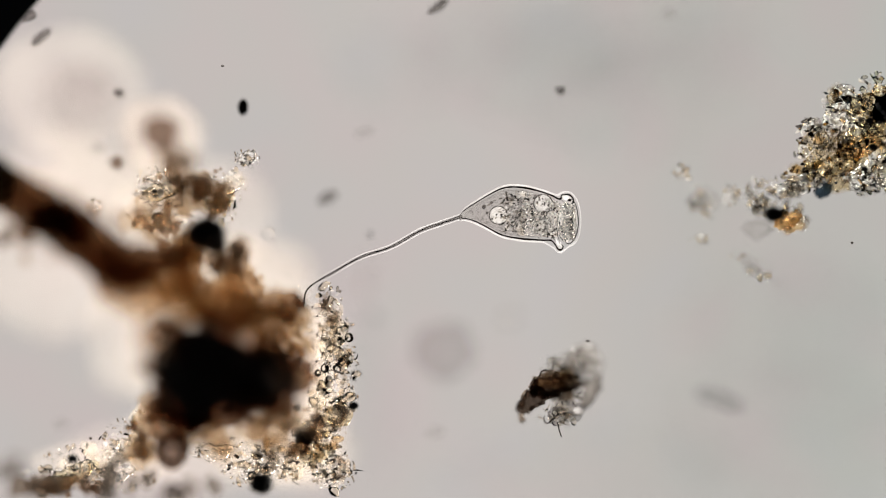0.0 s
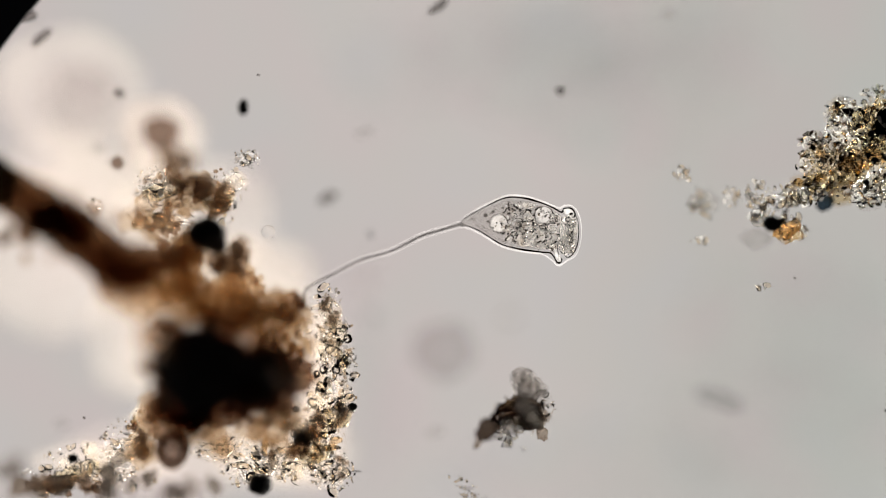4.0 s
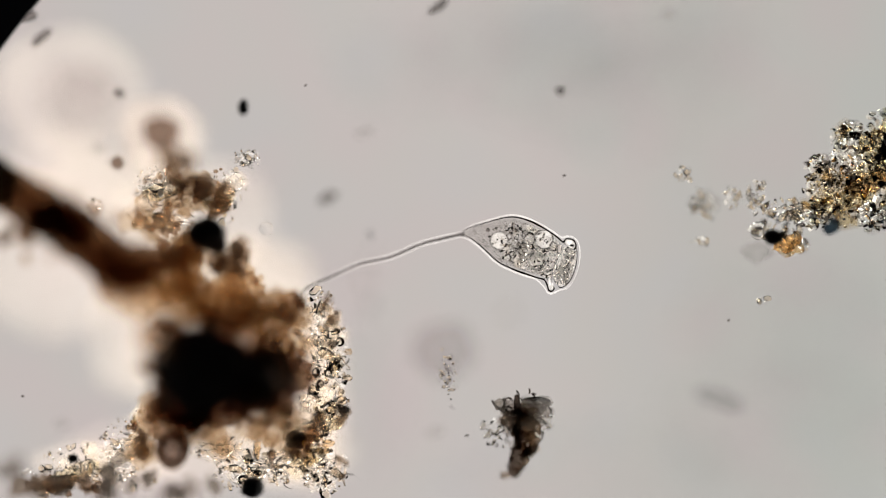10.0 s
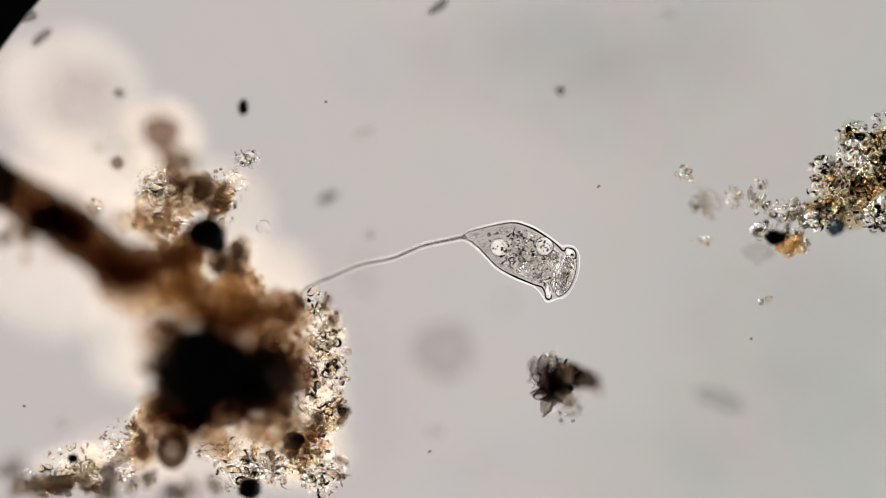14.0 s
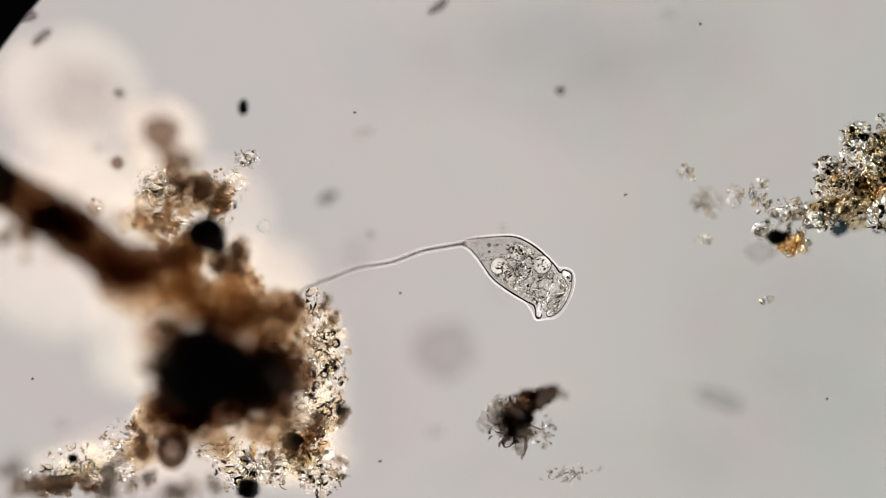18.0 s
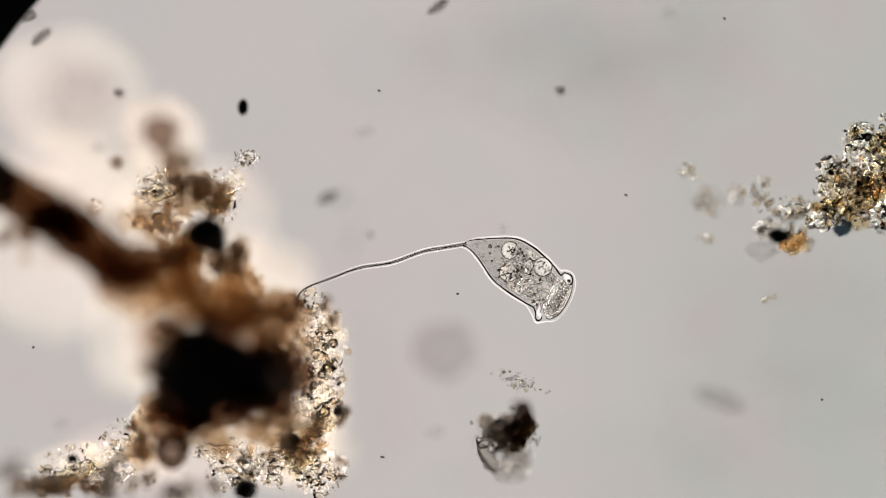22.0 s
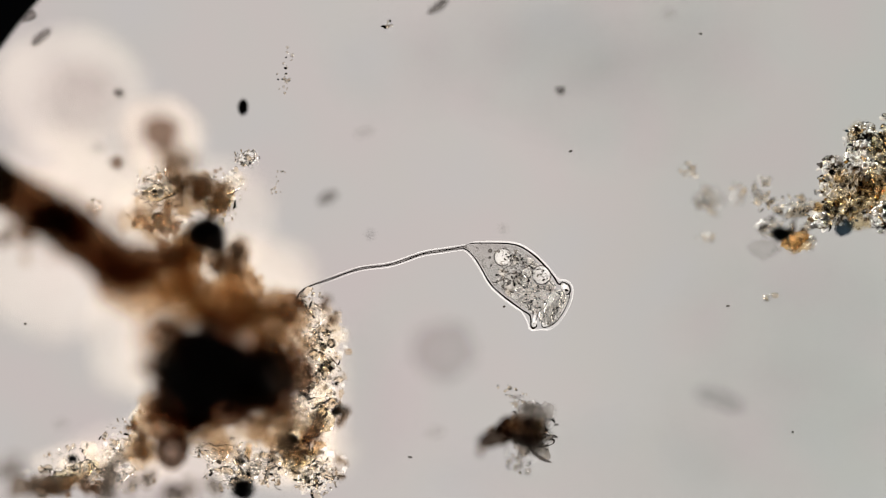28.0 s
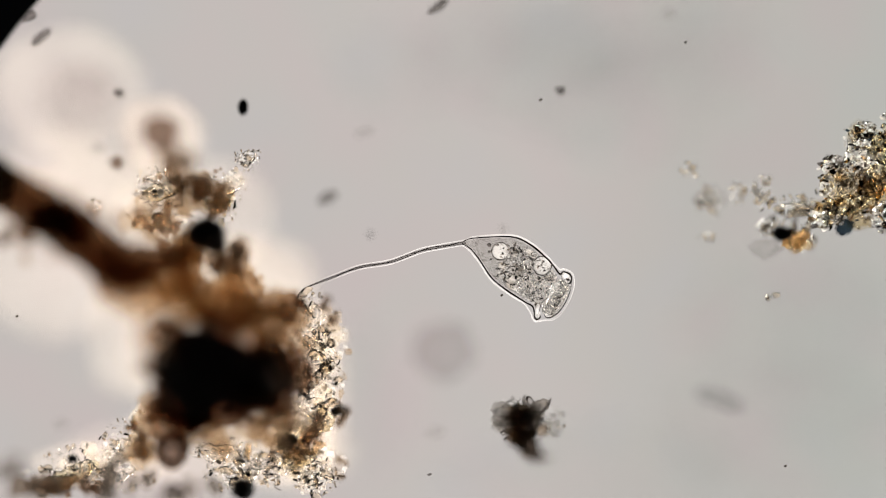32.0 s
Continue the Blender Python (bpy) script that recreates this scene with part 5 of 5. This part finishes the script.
        part("grey_shred", lump_mesh("grey_shred", (q * d, q * 0.45 * d, q * 0.3 * d), 920 + k, 0.5, 1.8, 2), "film", root, ((t * 15) * d, (-t * 9 + rng.gauss(0, 5)) * d, -18 * d), "blurred grey shred", turn=(0, 0, rng.uniform(-1, 1)))
    return root


drift = build_drift()


# ---- specks that stay ----
def speck(u, v, ru, rv, z, material, label, turn=0.0, seed=1):
    me = lump_mesh("speck", (ru * DIV, rv * DIV, min(ru, rv) * DIV * 0.6), seed, 0.25, 1.5, 2)
    return solo("speck", me, material, plan(u, v, z * 1.3), label, "speck", "specks in the water", turn=(0, 0, turn))


speck(430, 190, 9, 15, -0.008, "ball", "small black oval speck", 0, 1)
speck(775, 12, 24, 8, -0.010, "dust", "dark elongated speck of dust", 0.65, 2)
speck(992, 161, 9, 8, -0.010, "dust", "small grey speck in the water", 0, 3)
speck(284, 234, 34, 32, 0.03, "brown_ball", "round brown ball out in the water", 0, 4)
speck(207, 288, 12, 12, 0.014, "brown_ball", "small brown ball in water", 0, 5)
speck(211, 165, 10, 8, -0.012, "dust", "small grey speck in the water", 0, 6)
speck(172, 262, 14, 10, -0.018, "faint", "faint grey speck on the slide", 0, 7)
speck(580, 350, 20, 9, -0.02, "dust", "faint grey elongated speck of dust", 0.5, 8)
speck(785, 622, 60, 56, -0.04, "film", "large faint grey film on the slide", 0, 9)
speck(1272, 707, 52, 17, -0.026, "smear", "faint grey elongated film on the slide", -0.35, 10)
speck(655, 415, 8, 8, -0.014, "smear", "faint grey speck on the slide", 0, 11)
speck(47, 28, 17, 11, -0.006, "dust", "dark speck at the stop's edge", 0.2, 12)
speck(73, 66, 24, 8, -0.010, "dust", "grey elongated speck of dust", 0.7, 13)
speck(140, 180, 70, 70, -0.056, "film", "large faint grey film on the slide", 0, 14)
speck(645, 235, 18, 9, -0.016, "faint", "faint grey speck on the slide", 0.2, 15)
speck(1185, 25, 14, 10, -0.018, "faint", "faint grey speck on the slide", 0.2, 16)
speck(770, 765, 18, 10, -0.018, "faint", "faint grey speck on the slide", 0.2, 17)
speck(890, 405, 8, 8, -0.012, "faint", "faint grey speck on the slide", 0.2, 18)
speck(108, 750, 14, 9, -0.016, "faint", "faint grey speck on the slide", 0.2, 19)
bubble = speck(474, 406, 12, 12, 0.003, "bubble", "small bright bubble in water", 0, 20)
# faint patches that paint the background light's falloff and mottle
for i, (u, v, ru, rv) in enumerate(((930, 70, 190, 100), (1260, 60, 120, 70), (1120, 190, 160, 90), (1400, 560, 200, 120), (700, 120, 120, 80), (1050, 820, 260, 80), (640, 700, 70, 130), (1040, 60, 220, 70), (1180, 130, 170, 60), (1400, 760, 220, 120), (1480, 640, 140, 160), (900, 100, 180, 110), (1000, 150, 160, 110), (1080, 60, 210, 90))):
    me = lump_mesh("stain", (ru * DIV, rv * DIV, 6 * DIV), 300 + i, 0.3, 1.2, 3)
    solo("stain", me, "dimming_film", plan(u, v, SLIDE + 0.004), "faint grey patch that dims the background light", "stain", "stains on the slide", "structure")


# ---- tiny specks that swim about ----
SWIM = [
    ((0, 1508, 430), (3, 1450, 480), (6, 1322, 517), (9, 1290, 560), (14, 1330, 600), (19, 1476, 715), (25, 1420, 700), (28, 1403, 765), (32, 1390, 825)),
    ((0, 394, 117), (3, 440, 130), (8, 520, 140), (13, 566, 173), (19, 640, 200), (24.6, 687, 92), (25, 688, 79), (25.4, 676, 50), (26, 650, -30), (32, 600, -200)),
    ((0, 1040, 604), (3, 960, 640), (6, 891, 707), (9, 840, 760), (14, 760, 800), (19, 666, 818), (25, 700, 800), (32, 760, 840)),
    ((0, 160, 776), (6, 120, 720), (9, 39, 698), (13, 40, 722), (20, 60, 640), (32, 30, 560)),
    ((0, 1660, 90), (9, 1640, 60), (17, 1620, 50), (18, 1240, 42), (23, 1287, 33), (28, 1240, 60), (32, 1213, 75)),
    ((0, 990, -80), (8, 1000, -60), (9, 995, 293), (14, 1060, 330), (19, 1110, 346), (23, 1105, 345), (28, 1010, 268), (32, 957, 177)),
    ((0, 560, 640), (14, 560, 640), (19, 752, 505), (25, 840, 540), (28, 892, 543), (32, 888, 523)),
    ((0, 1640, 700), (5, 1500, 730), (6, 1360, 740), (9, 1560, 950), (22, 1620, 700), (28, 1288, 542), (32, 1600, 380)),
]
swimmers = []
for i, way in enumerate(SWIM):
    me = lump_mesh("swimming_speck", ((2.6 + 0.6 * (i % 3)) * DIV, 2.1 * DIV, 1.9 * DIV), 70 + i, 0.4, 1.6, 2)
    swimmers.append(solo("swimming_speck", me, "dust" if i % 3 else "hair", plan(way[0][1], way[0][2], 0.0), "tiny dark speck swimming in the water", "speck", "swimming specks"))


# ---- loose granules that rise through the water ----
def granule_string(seed, count, length, wide, sizes, dark, label):
    rng, d = random.Random(seed), DIV
    root = thing("granule_string", plan(600, 300, -0.06), label, "debris")
    for k in range(count):
        # most granules lie in the lower third of the string
        y = rng.triangular(-0.5, 0.5, -0.45) * length
        x = rng.gauss(0.25 * y, wide * 0.5)
        dot = k < dark
        q = rng.uniform(*sizes) * (0.75 if dot else 1)
        part("granule", lump_mesh("granule", (q * d, q * rng.uniform(0.6, 0.95) * d, q * 0.7 * d), seed * 50 + k, 0.3, 1.5, 2), "ink" if dot else "rod", root, (x * d, y * d, rng.gauss(0, 2) * d), turn=(0, 0, rng.uniform(0, 3)))
    return root


long_string = granule_string(61, 30, 100, 14, (2.0, 3.8), 5, "loose string of clear granules with dark dots")
pale_string = granule_string(62, 16, 56, 12, (1.8, 3.2), 1, "faint loose string of clear granules")
dark_clot = granule_string(63, 15, 14, 9, (2.2, 4.0), 6, "small clot of dark and clear granules")
pale_puff = speck(640, 420, 13, 11, -0.05, "smear", "faint grey speck drifting in the water", 0.3, 21)

# ---- what moves ----
# time, place and depth of each
RISE = [
    (long_string, ((0, 650, 480, -0.07), (22.6, 622, 400, -0.06), (23.4, 608, 325, -0.02), (23.8, 600, 300, -0.006), (24.2, 598, 278, 0), (24.6, 587, 258, 0), (25, 579, 242, 0), (25.4, 571, 224, 0), (27.5, 519, 130, 0), (28, 507, 120, 0), (28.6, 483, 96, 0), (29, 473, 84, 0), (29.5, 457, 62, 0), (30, 437, 36, 0), (31, 405, -40, 0), (32, 385, -110, 0))),
    (pale_string, ((0, 520, 470, -0.07), (23, 512, 440, -0.05), (24.2, 505, 420, -0.008), (25, 502, 402, -0.003), (25.5, 502, 384, 0), (27.5, 487, 328, 0), (28, 491, 318, 0), (28.6, 480, 304, 0), (29, 475, 294, 0), (30, 456, 284, 0), (32, 446, 280, 0))),
    (dark_clot, ((0, 900, 560, -0.07), (23.5, 868, 430, -0.06), (24.3, 840, 362, -0.01), (24.6, 828, 336, 0), (25, 801, 299, 0), (25.5, 771, 252, 0), (27.5, 693, 82, 0), (28, 682, 43, 0), (28.6, 659, 2, 0), (29, 640, -40, 0), (32, 560, -260, 0))),
    (pale_puff, ((0, 660, 560, -0.06), (22.4, 600, 340, -0.05), (23, 570, 294, -0.02), (23.8, 535, 238, -0.014), (24.6, 508, 187, -0.012), (25.4, 475, 140, -0.012), (27.5, 380, -40, -0.02), (32, 300, -200, -0.02))),
    (bubble, ((0, 475, 414, 0.004), (8, 474, 407, 0.004), (14, 466, 402, 0.004), (19, 468, 400, 0.004), (20, 466, 398, -0.004), (21.5, 462, 396, -0.03), (32, 460, 394, -0.04))),
]
# the tumbling clump: time, place (u, v), heading of its horn, rise of the horn, roll about it
TUMBLE = [
    (0, 1001, 675, -158, 28, 0), (0.4, 1010, 675, -143, 24, 0), (0.8, 1023, 684, -130, 24, 0), (1.2, 1038, 693, -122, 23, 0), (1.6, 1052, 684, -111, 19, 0), (2.0, 1065, 675, -98, 24, 0),
    (2.2, 1069, 656, -84, 27, 0), (2.4, 1049, 620, -57, 6, 0), (2.6, 1028, 596, -8, 0, 0), (2.8, 1005, 601, 47, 0, 0), (3.0, 972, 638, 98, 16, 0), (3.2, 953, 656, 113, 25, 0),
    (3.5, 942, 675, 141, 30, 20), (3.8, 935, 702, 174, -11, 31), (4.1, 928, 730, -135, -34, 70), (4.8, 950, 785, -79, -33, 130), (5.5, 995, 803, -45, -34, 180), (5.8, 1017, 803, -37, -27, 180),
    (6.1, 1040, 794, -24, -14, 180), (6.3, 1074, 702, 19, 0, 180), (6.5, 1041, 656, 60, 0, 180), (6.7, 999, 638, 124, -23, 180), (6.9, 966, 665, 177, -34, 180), (7.2, 950, 699, -126, -31, 180),
    (7.5, 950, 721, -95, -22, 180), (7.8, 962, 735, -77, -17, 180), (8.1, 994, 748, -63, -21, 180), (8.4, 1010, 748, -37, -17, 180), (8.6, 1023, 739, -13, 0, 180), (8.8, 1045, 711, 14, 0, 180),
    (9.0, 1021, 656, 68, 0, 180), (9.2, 992, 656, 128, -19, 180), (9.4, 950, 693, 180, -34, 180), (9.7, 931, 711, -121, -27, 180), (10, 929, 739, -93, -15, 180), (10.3, 942, 748, -79, -13, 180),
    (10.6, 964, 757, -60, -5, 180), (10.9, 990, 766, -34, -14, 180), (11.1, 1010, 739, -16, 0, 180), (11.2, 1008, 724, 0, 0, 180), (11.3, 1027, 711, 27, 0, 180), (11.333, 1001, 717, -12, 0, 180),
    (11.367, 968, 724, -58, -10, 180), (11.4, 942, 730, -92, -15, 180), (11.5, 942, 739, -86, -18, 180), (11.8, 968, 754, -67, -22, 180), (12.1, 990, 757, -17, -25, 180), (12.3, 1012, 730, 5, -22, 180),
    (12.5, 1019, 702, 34, -18, 180), (12.6, 1041, 680, 67, -25, 180), (12.7, 1036, 656, 96, -30, 180), (12.733, 1015, 656, 136, -37, 177), (12.8, 994, 656, 180, -44, 180), (12.9, 964, 665, -126, -34, 180),
    (13.0, 962, 684, -101, -26, 180), (13.1, 950, 702, -84, -29, 180), (13.2, 953, 711, -76, -29, 180), (13.267, 982, 720, -12, -36, 174), (13.3, 1012, 730, 59, -44, 180), (13.4, 1012, 730, 69, -46, 180),
    (13.5, 1034, 711, 97, -45, 180), (13.6, 1041, 688, 68, -49, 180), (13.7, 1023, 647, 57, -52, 180), (13.733, 1006, 652, 12, -52, 180), (13.8, 990, 656, -33, -52, 180), (13.9, 977, 656, -40, -37, 180),
    (14.0, 975, 675, 8, -40, 180), (14.2, 953, 693, 21, -34, 180), (14.5, 966, 721, 24, -60, 180), (15.2, 950, 757, 71, -44, 180), (16.0, 909, 779, 93, -34, 180), (16.5, 900, 785, 94, -32, 180),
    (16.8, 913, 785, 101, -47, 180), (17.1, 944, 766, 72, -53, -180), (17.4, 939, 739, 31, -44, 180), (17.7, 906, 739, 34, -20, 180), (18.0, 904, 748, 43, -23, 180), (18.3, 911, 776, 63, -30, 180),
    (18.6, 929, 785, 90, -40, 180), (18.9, 961, 766, 126, -43, 180), (19.0, 973, 754, 140, -55, 180), (19.067, 970, 742, 104, -57, -179), (19.1, 968, 730, 66, -60, 180), (19.3, 935, 721, 0, -52, 180),
    (19.4, 929, 721, 14, -50, 180), (19.467, 914, 739, 55, -52, 179), (19.5, 898, 757, 98, -53, 180), (19.8, 911, 785, 135, -49, 180), (19.967, 936, 771, -175, -50, 179), (20.1, 961, 757, -123, -52, 180),
    (20.2, 961, 730, -77, -38, 170), (20.3, 950, 711, -71, -26, 160), (20.4, 940, 711, -59, -15, 150), (20.5, 944, 706, -44, -9, 150), (20.6, 929, 706, -18, 0, 150), (20.7, 917, 699, 0, 0, 150),
    (21.0, 884, 721, 44, -19, 150), (21.3, 869, 766, 72, -33, 140), (21.6, 885, 785, 111, -40, 110), (21.733, 892, 785, 86, 3, 72), (21.9, 898, 785, 90, 52, 40), (22.033, 904, 778, 46, 41, 34),
    (22.2, 911, 772, 5, 35, 20), (22.5, 909, 757, 24, 22, 0), (22.8, 904, 739, 49, 13, 0), (23.1, 880, 739, 76, 32, 0), (23.4, 847, 776, 78, 32, 0), (23.7, 845, 785, 96, 38, 0),
    (24, 858, 803, 110, 39, 0), (24.3, 862, 809, 139, 45, 0), (24.6, 865, 821, 147, 46, 0), (24.9, 882, 831, 129, 47, 0), (25.2, 891, 831, 118, 46, 0), (25.5, 917, 831, 116, 43, 0),
    (26.2, 937, 823, 130, 48, 0), (27.0, 909, 816, 155, 41, 0), (27.5, 911, 803, 156, 38, 0), (27.8, 918, 794, 173, 36, 0), (28.1, 950, 748, -168, 28, 0), (28.3, 940, 743, -132, 36, 0),
    (28.4, 935, 739, -106, 39, 0), (28.5, 928, 739, -81, 42, 0), (28.6, 931, 735, -16, 46, 0), (28.7, 911, 735, 18, 46, 0), (28.8, 917, 739, 59, 44, 0), (28.9, 902, 739, 72, 42, 0),
    (29.0, 900, 757, 82, 40, 0), (29.3, 895, 776, 111, 46, 0), (29.4, 900, 785, 121, 44, 0), (29.5, 895, 785, 127, 47, 0), (29.6, 926, 748, -168, 29, 0), (29.9, 920, 757, -130, 37, 0),
    (30.2, 928, 739, -81, 43, 0), (30.3, 926, 739, -33, 52, 0), (30.4, 920, 735, 18, 46, 0), (30.467, 908, 756, 62, 44, -1), (30.5, 895, 776, 105, 43, 0), (30.8, 898, 785, 135, 49, 0),
    (31.1, 920, 803, 149, 44, 0), (31.3, 942, 798, 160, 40, 0), (31.5, 959, 757, 174, 31, 0), (31.6, 946, 748, -153, 41, 0), (31.7, 935, 739, -111, 46, 0), (32, 920, 739, -79, 47, 0),
]
# the drifting granules: time and place
ROUND = [
    (0, 1335, 475, 0), (0.6, 1250, 470, 20), (0.9, 1056, 460, 30), (1.2, 902, 546, 0), (1.6, 854, 629, -10), (2.0, 821, 684, -10),
    (2.4, 806, 720, -10), (2.8, 806, 757, -10), (3.2, 806, 794, -12), (3.5, 814, 818, -12), (5.0, 880, 960, 0), (7.0, 1060, 960, 30),
    (8.1, 1125, 880, 40), (8.4, 1148, 848, 40), (8.8, 1164, 794, 50), (9.0, 1159, 739, 60), (9.2, 1115, 620, 30), (9.4, 922, 577, 10),
    (9.7, 825, 629, -60), (10, 792, 665, -50), (10.3, 777, 720, -45), (10.6, 770, 757, -40), (10.9, 770, 794, -35), (11.3, 790, 836, -35),
    (12.0, 850, 930, -20), (14, 960, 960, 0), (17.0, 990, 930, 0), (17.7, 1000, 870, 20), (18.0, 1005, 840, 40), (18.3, 1017, 785, 60),
    (18.6, 935, 656, 20), (18.9, 845, 720, -30), (19.2, 867, 794, -20), (19.5, 972, 785, 10), (19.8, 994, 739, 50), (20.1, 873, 675, -20),
    (20.4, 830, 748, 0), (20.7, 862, 821, 10), (21, 902, 849, 20), (21.3, 950, 840, 30), (21.6, 986, 803, 50), (21.9, 953, 675, 30),
    (22.2, 838, 684, -20), (22.5, 808, 720, -30), (22.8, 803, 776, -20), (23.1, 806, 830, -10), (23.4, 814, 864, 0), (24.2, 880, 930, 20),
    (24.9, 964, 849, 40), (25.2, 977, 821, 50), (25.5, 990, 785, 60), (26.4, 860, 720, 0), (27.0, 900, 860, 20), (27.5, 994, 812, 40),
    (27.8, 1019, 720, 40), (28.1, 867, 711, -20), (28.4, 834, 766, -20), (28.7, 884, 830, 0), (29.0, 946, 858, 20), (30, 1000, 930, 30),
    (32, 1020, 950, 40),
]


def aligned(theta, tilt, roll):
    return pose(0, 0, 0, 0, 0, theta) @ pose(0, 0, 0, 0, -tilt, 0) @ pose(0, 0, 0, roll, 0, 0)


def motions():
    rows = []
    deep = ((0, 1.8, 2.4, 3.5, 4.5, 21.5, 22.3, 24, 25, 32), (-70, -70, -20, -20, 8, 8, -60, -60, 8, 8))
    for t, u, v, theta, tilt, roll in TUMBLE:
        rows.append((t, Matrix.Translation(plan(u, v, 0.003 + np.interp(t, *deep) * DIV * math.sin(math.radians(tilt)))) @ aligned(theta, tilt, roll)))
    walk(flake, rows)
    folds = ((0, 0), (3.2, 0), (3.9, 75), (4.6, 150), (9.0, 120), (13, 160), (19, 160), (21.2, 140), (21.8, 70), (22.4, 0), (23.6, 0), (24.3, 65), (25, 130), (28, 160), (32, 160))
    hinge = Matrix.Translation((-22 * DIV, 0, 0))
    walk(jelly_bag, [(t, hinge @ pose(0, 0, 0, 0, a, 0) @ hinge.inverted() @ pose(-52 * DIV, -20 * DIV, 0)) for t, a in folds])
    walk(tuft, [(t, pose((42 - 0.16 * a) * DIV, (50 - 0.2 * a) * DIV, 0.06 * a * DIV, -0.3 * a)) for t, a in folds])
    walk(drift, [(t, Matrix.Translation(plan(u, v, 0.002 - 0.016 * max(0, 1 - t / 3))) @ pose(0, 0, 0, 0, 0, a)) for t, u, v, a in ROUND])
    # the bell swings slowly down: time, stalk end, angle of its axis
    swing = [(0, 816, 384, -3.2), (0.6, 817, 386, -4.2), (0.8, 817, 388, -4.8), (1.0, 813, 375, 0), (1.2, 814, 380, -2.4), (1.4, 816, 386, -3.4), (1.7, 817, 390, -4.4), (2.0, 817, 393, -5), (2.5, 818, 397, -6), (3.0, 816, 388, -4.4), (3.5, 817, 392, -5.4), (6, 820, 403, -10.7), (9, 820, 412, -17), (13, 822, 418, -20), (16.5, 822, 426, -27), (19, 822, 433, -31), (19.6, 822, 433, -31), (23, 824, 433, -31.5), (28, 824, 438, -35), (29, 823, 437, -34), (32, 822, 430, -31.5)]
    foot = plan(545, 517, 0.0)
    # the bell's mouth is tipped up while the stalk sinks, from one to nineteen seconds
    def tip(t):
        return max(0.0, min(1.0, (t - 0.5) / 0.6, (19.6 - t) / 0.6))

    end = Vector((0, 0, -0.0008))
    walk(bell, [(t, Matrix.Translation(plan(u, v) - foot + end) @ pose(0, 0, 0, 0, 0, a + 0.5) @ pose(0, 0, 0, 0, -0.8 - 3.4 * tip(t), 0)) for t, u, v, a in swing])
    back = Matrix.Translation((-300 * DIV, 0, 0))
    walk(stalk, [(t, Matrix.Translation(plan(u, v) - foot + end) @ pose(0, 0, 0, 0, 0, math.degrees(math.atan2(515 - v, u - 545))) @ pose(0, 0, 0, 0, -0.4 - 2 * tip(t), 0) @ back) for t, u, v, a in swing])
    drops = ([(0, 66, 6), (6, 64, 8), (13, 64, 6), (19, 78, -5), (22, 91, -4), (32, 104, -5)], [(0, 144, 30), (6, 141, 31), (13, 138, 35), (32, 139, 36)],
             [(0, 145, -10), (6, 145, -7), (12, 128, 0), (16, 105, 28), (19, 82, 34), (23, 72, 30), (29, 63, 22), (32, 62, 20)])
    for ob, places, high in zip(vacuoles, drops, (-2, -4, -4)):
        walk(ob, [(t, pose(x * DIV, y * DIV, high * DIV)) for t, x, y in places])
    for ob, way in zip(swimmers, SWIM):
        walk(ob, [(t, Matrix.Translation(plan(u, v, 0.0)) @ pose(0, 0, 0, 0, 0, 40 * math.sin(t))) for t, u, v in way])
    for ob, way in RISE:
        walk(ob, [(t, Matrix.Translation(plan(u, v, z)) @ pose(0, 0, 0, 0, 0, 8 * math.sin(0.7 * t))) for t, u, v, z in way])
    # heaps that settle
    o = plan(1500, 260, 0.0)
    walk(minerals, [(t, pose(o.x + u * DIV, o.y - v * DIV, 0)) for t, u, v in ((0, 0, 0), (3, 3, 18), (6, 6, 36), (9, 13, 62), (13, 22, 66), (19, 32, 67), (25, 36, 67), (32, 38, 66))])
    o = plan(1370, 385, 0.0)
    walk(mineral_tail, [(t, pose(o.x + u * DIV, o.y - v * DIV, 0)) for t, u, v in ((0, 0, 0), (3, -1, 13), (6, -2, 25), (9, -1, 39), (13, 2, 41), (19, 6, 40), (25, 10, 36), (32, 14, 34))])
    o = plan(1290, 350, 0.0)
    walk(crystal_trail, [(t, pose(o.x + u * DIV, o.y - v * DIV, 0)) for t, u, v in ((0, -4, -2), (9, -2, 2), (19, 4, -2), (32, 8, -6))])
    o = floc_rim.location.copy()
    walk(floc_rim, [(t, pose(o.x + u * DIV, o.y - v * DIV, o.z)) for t, u, v in ((0, 0, 0), (6, -6, 4), (9, -14, 7), (13, -20, 9), (19, -24, 10), (25, -30, 10), (32, -32, 10))])


motions()
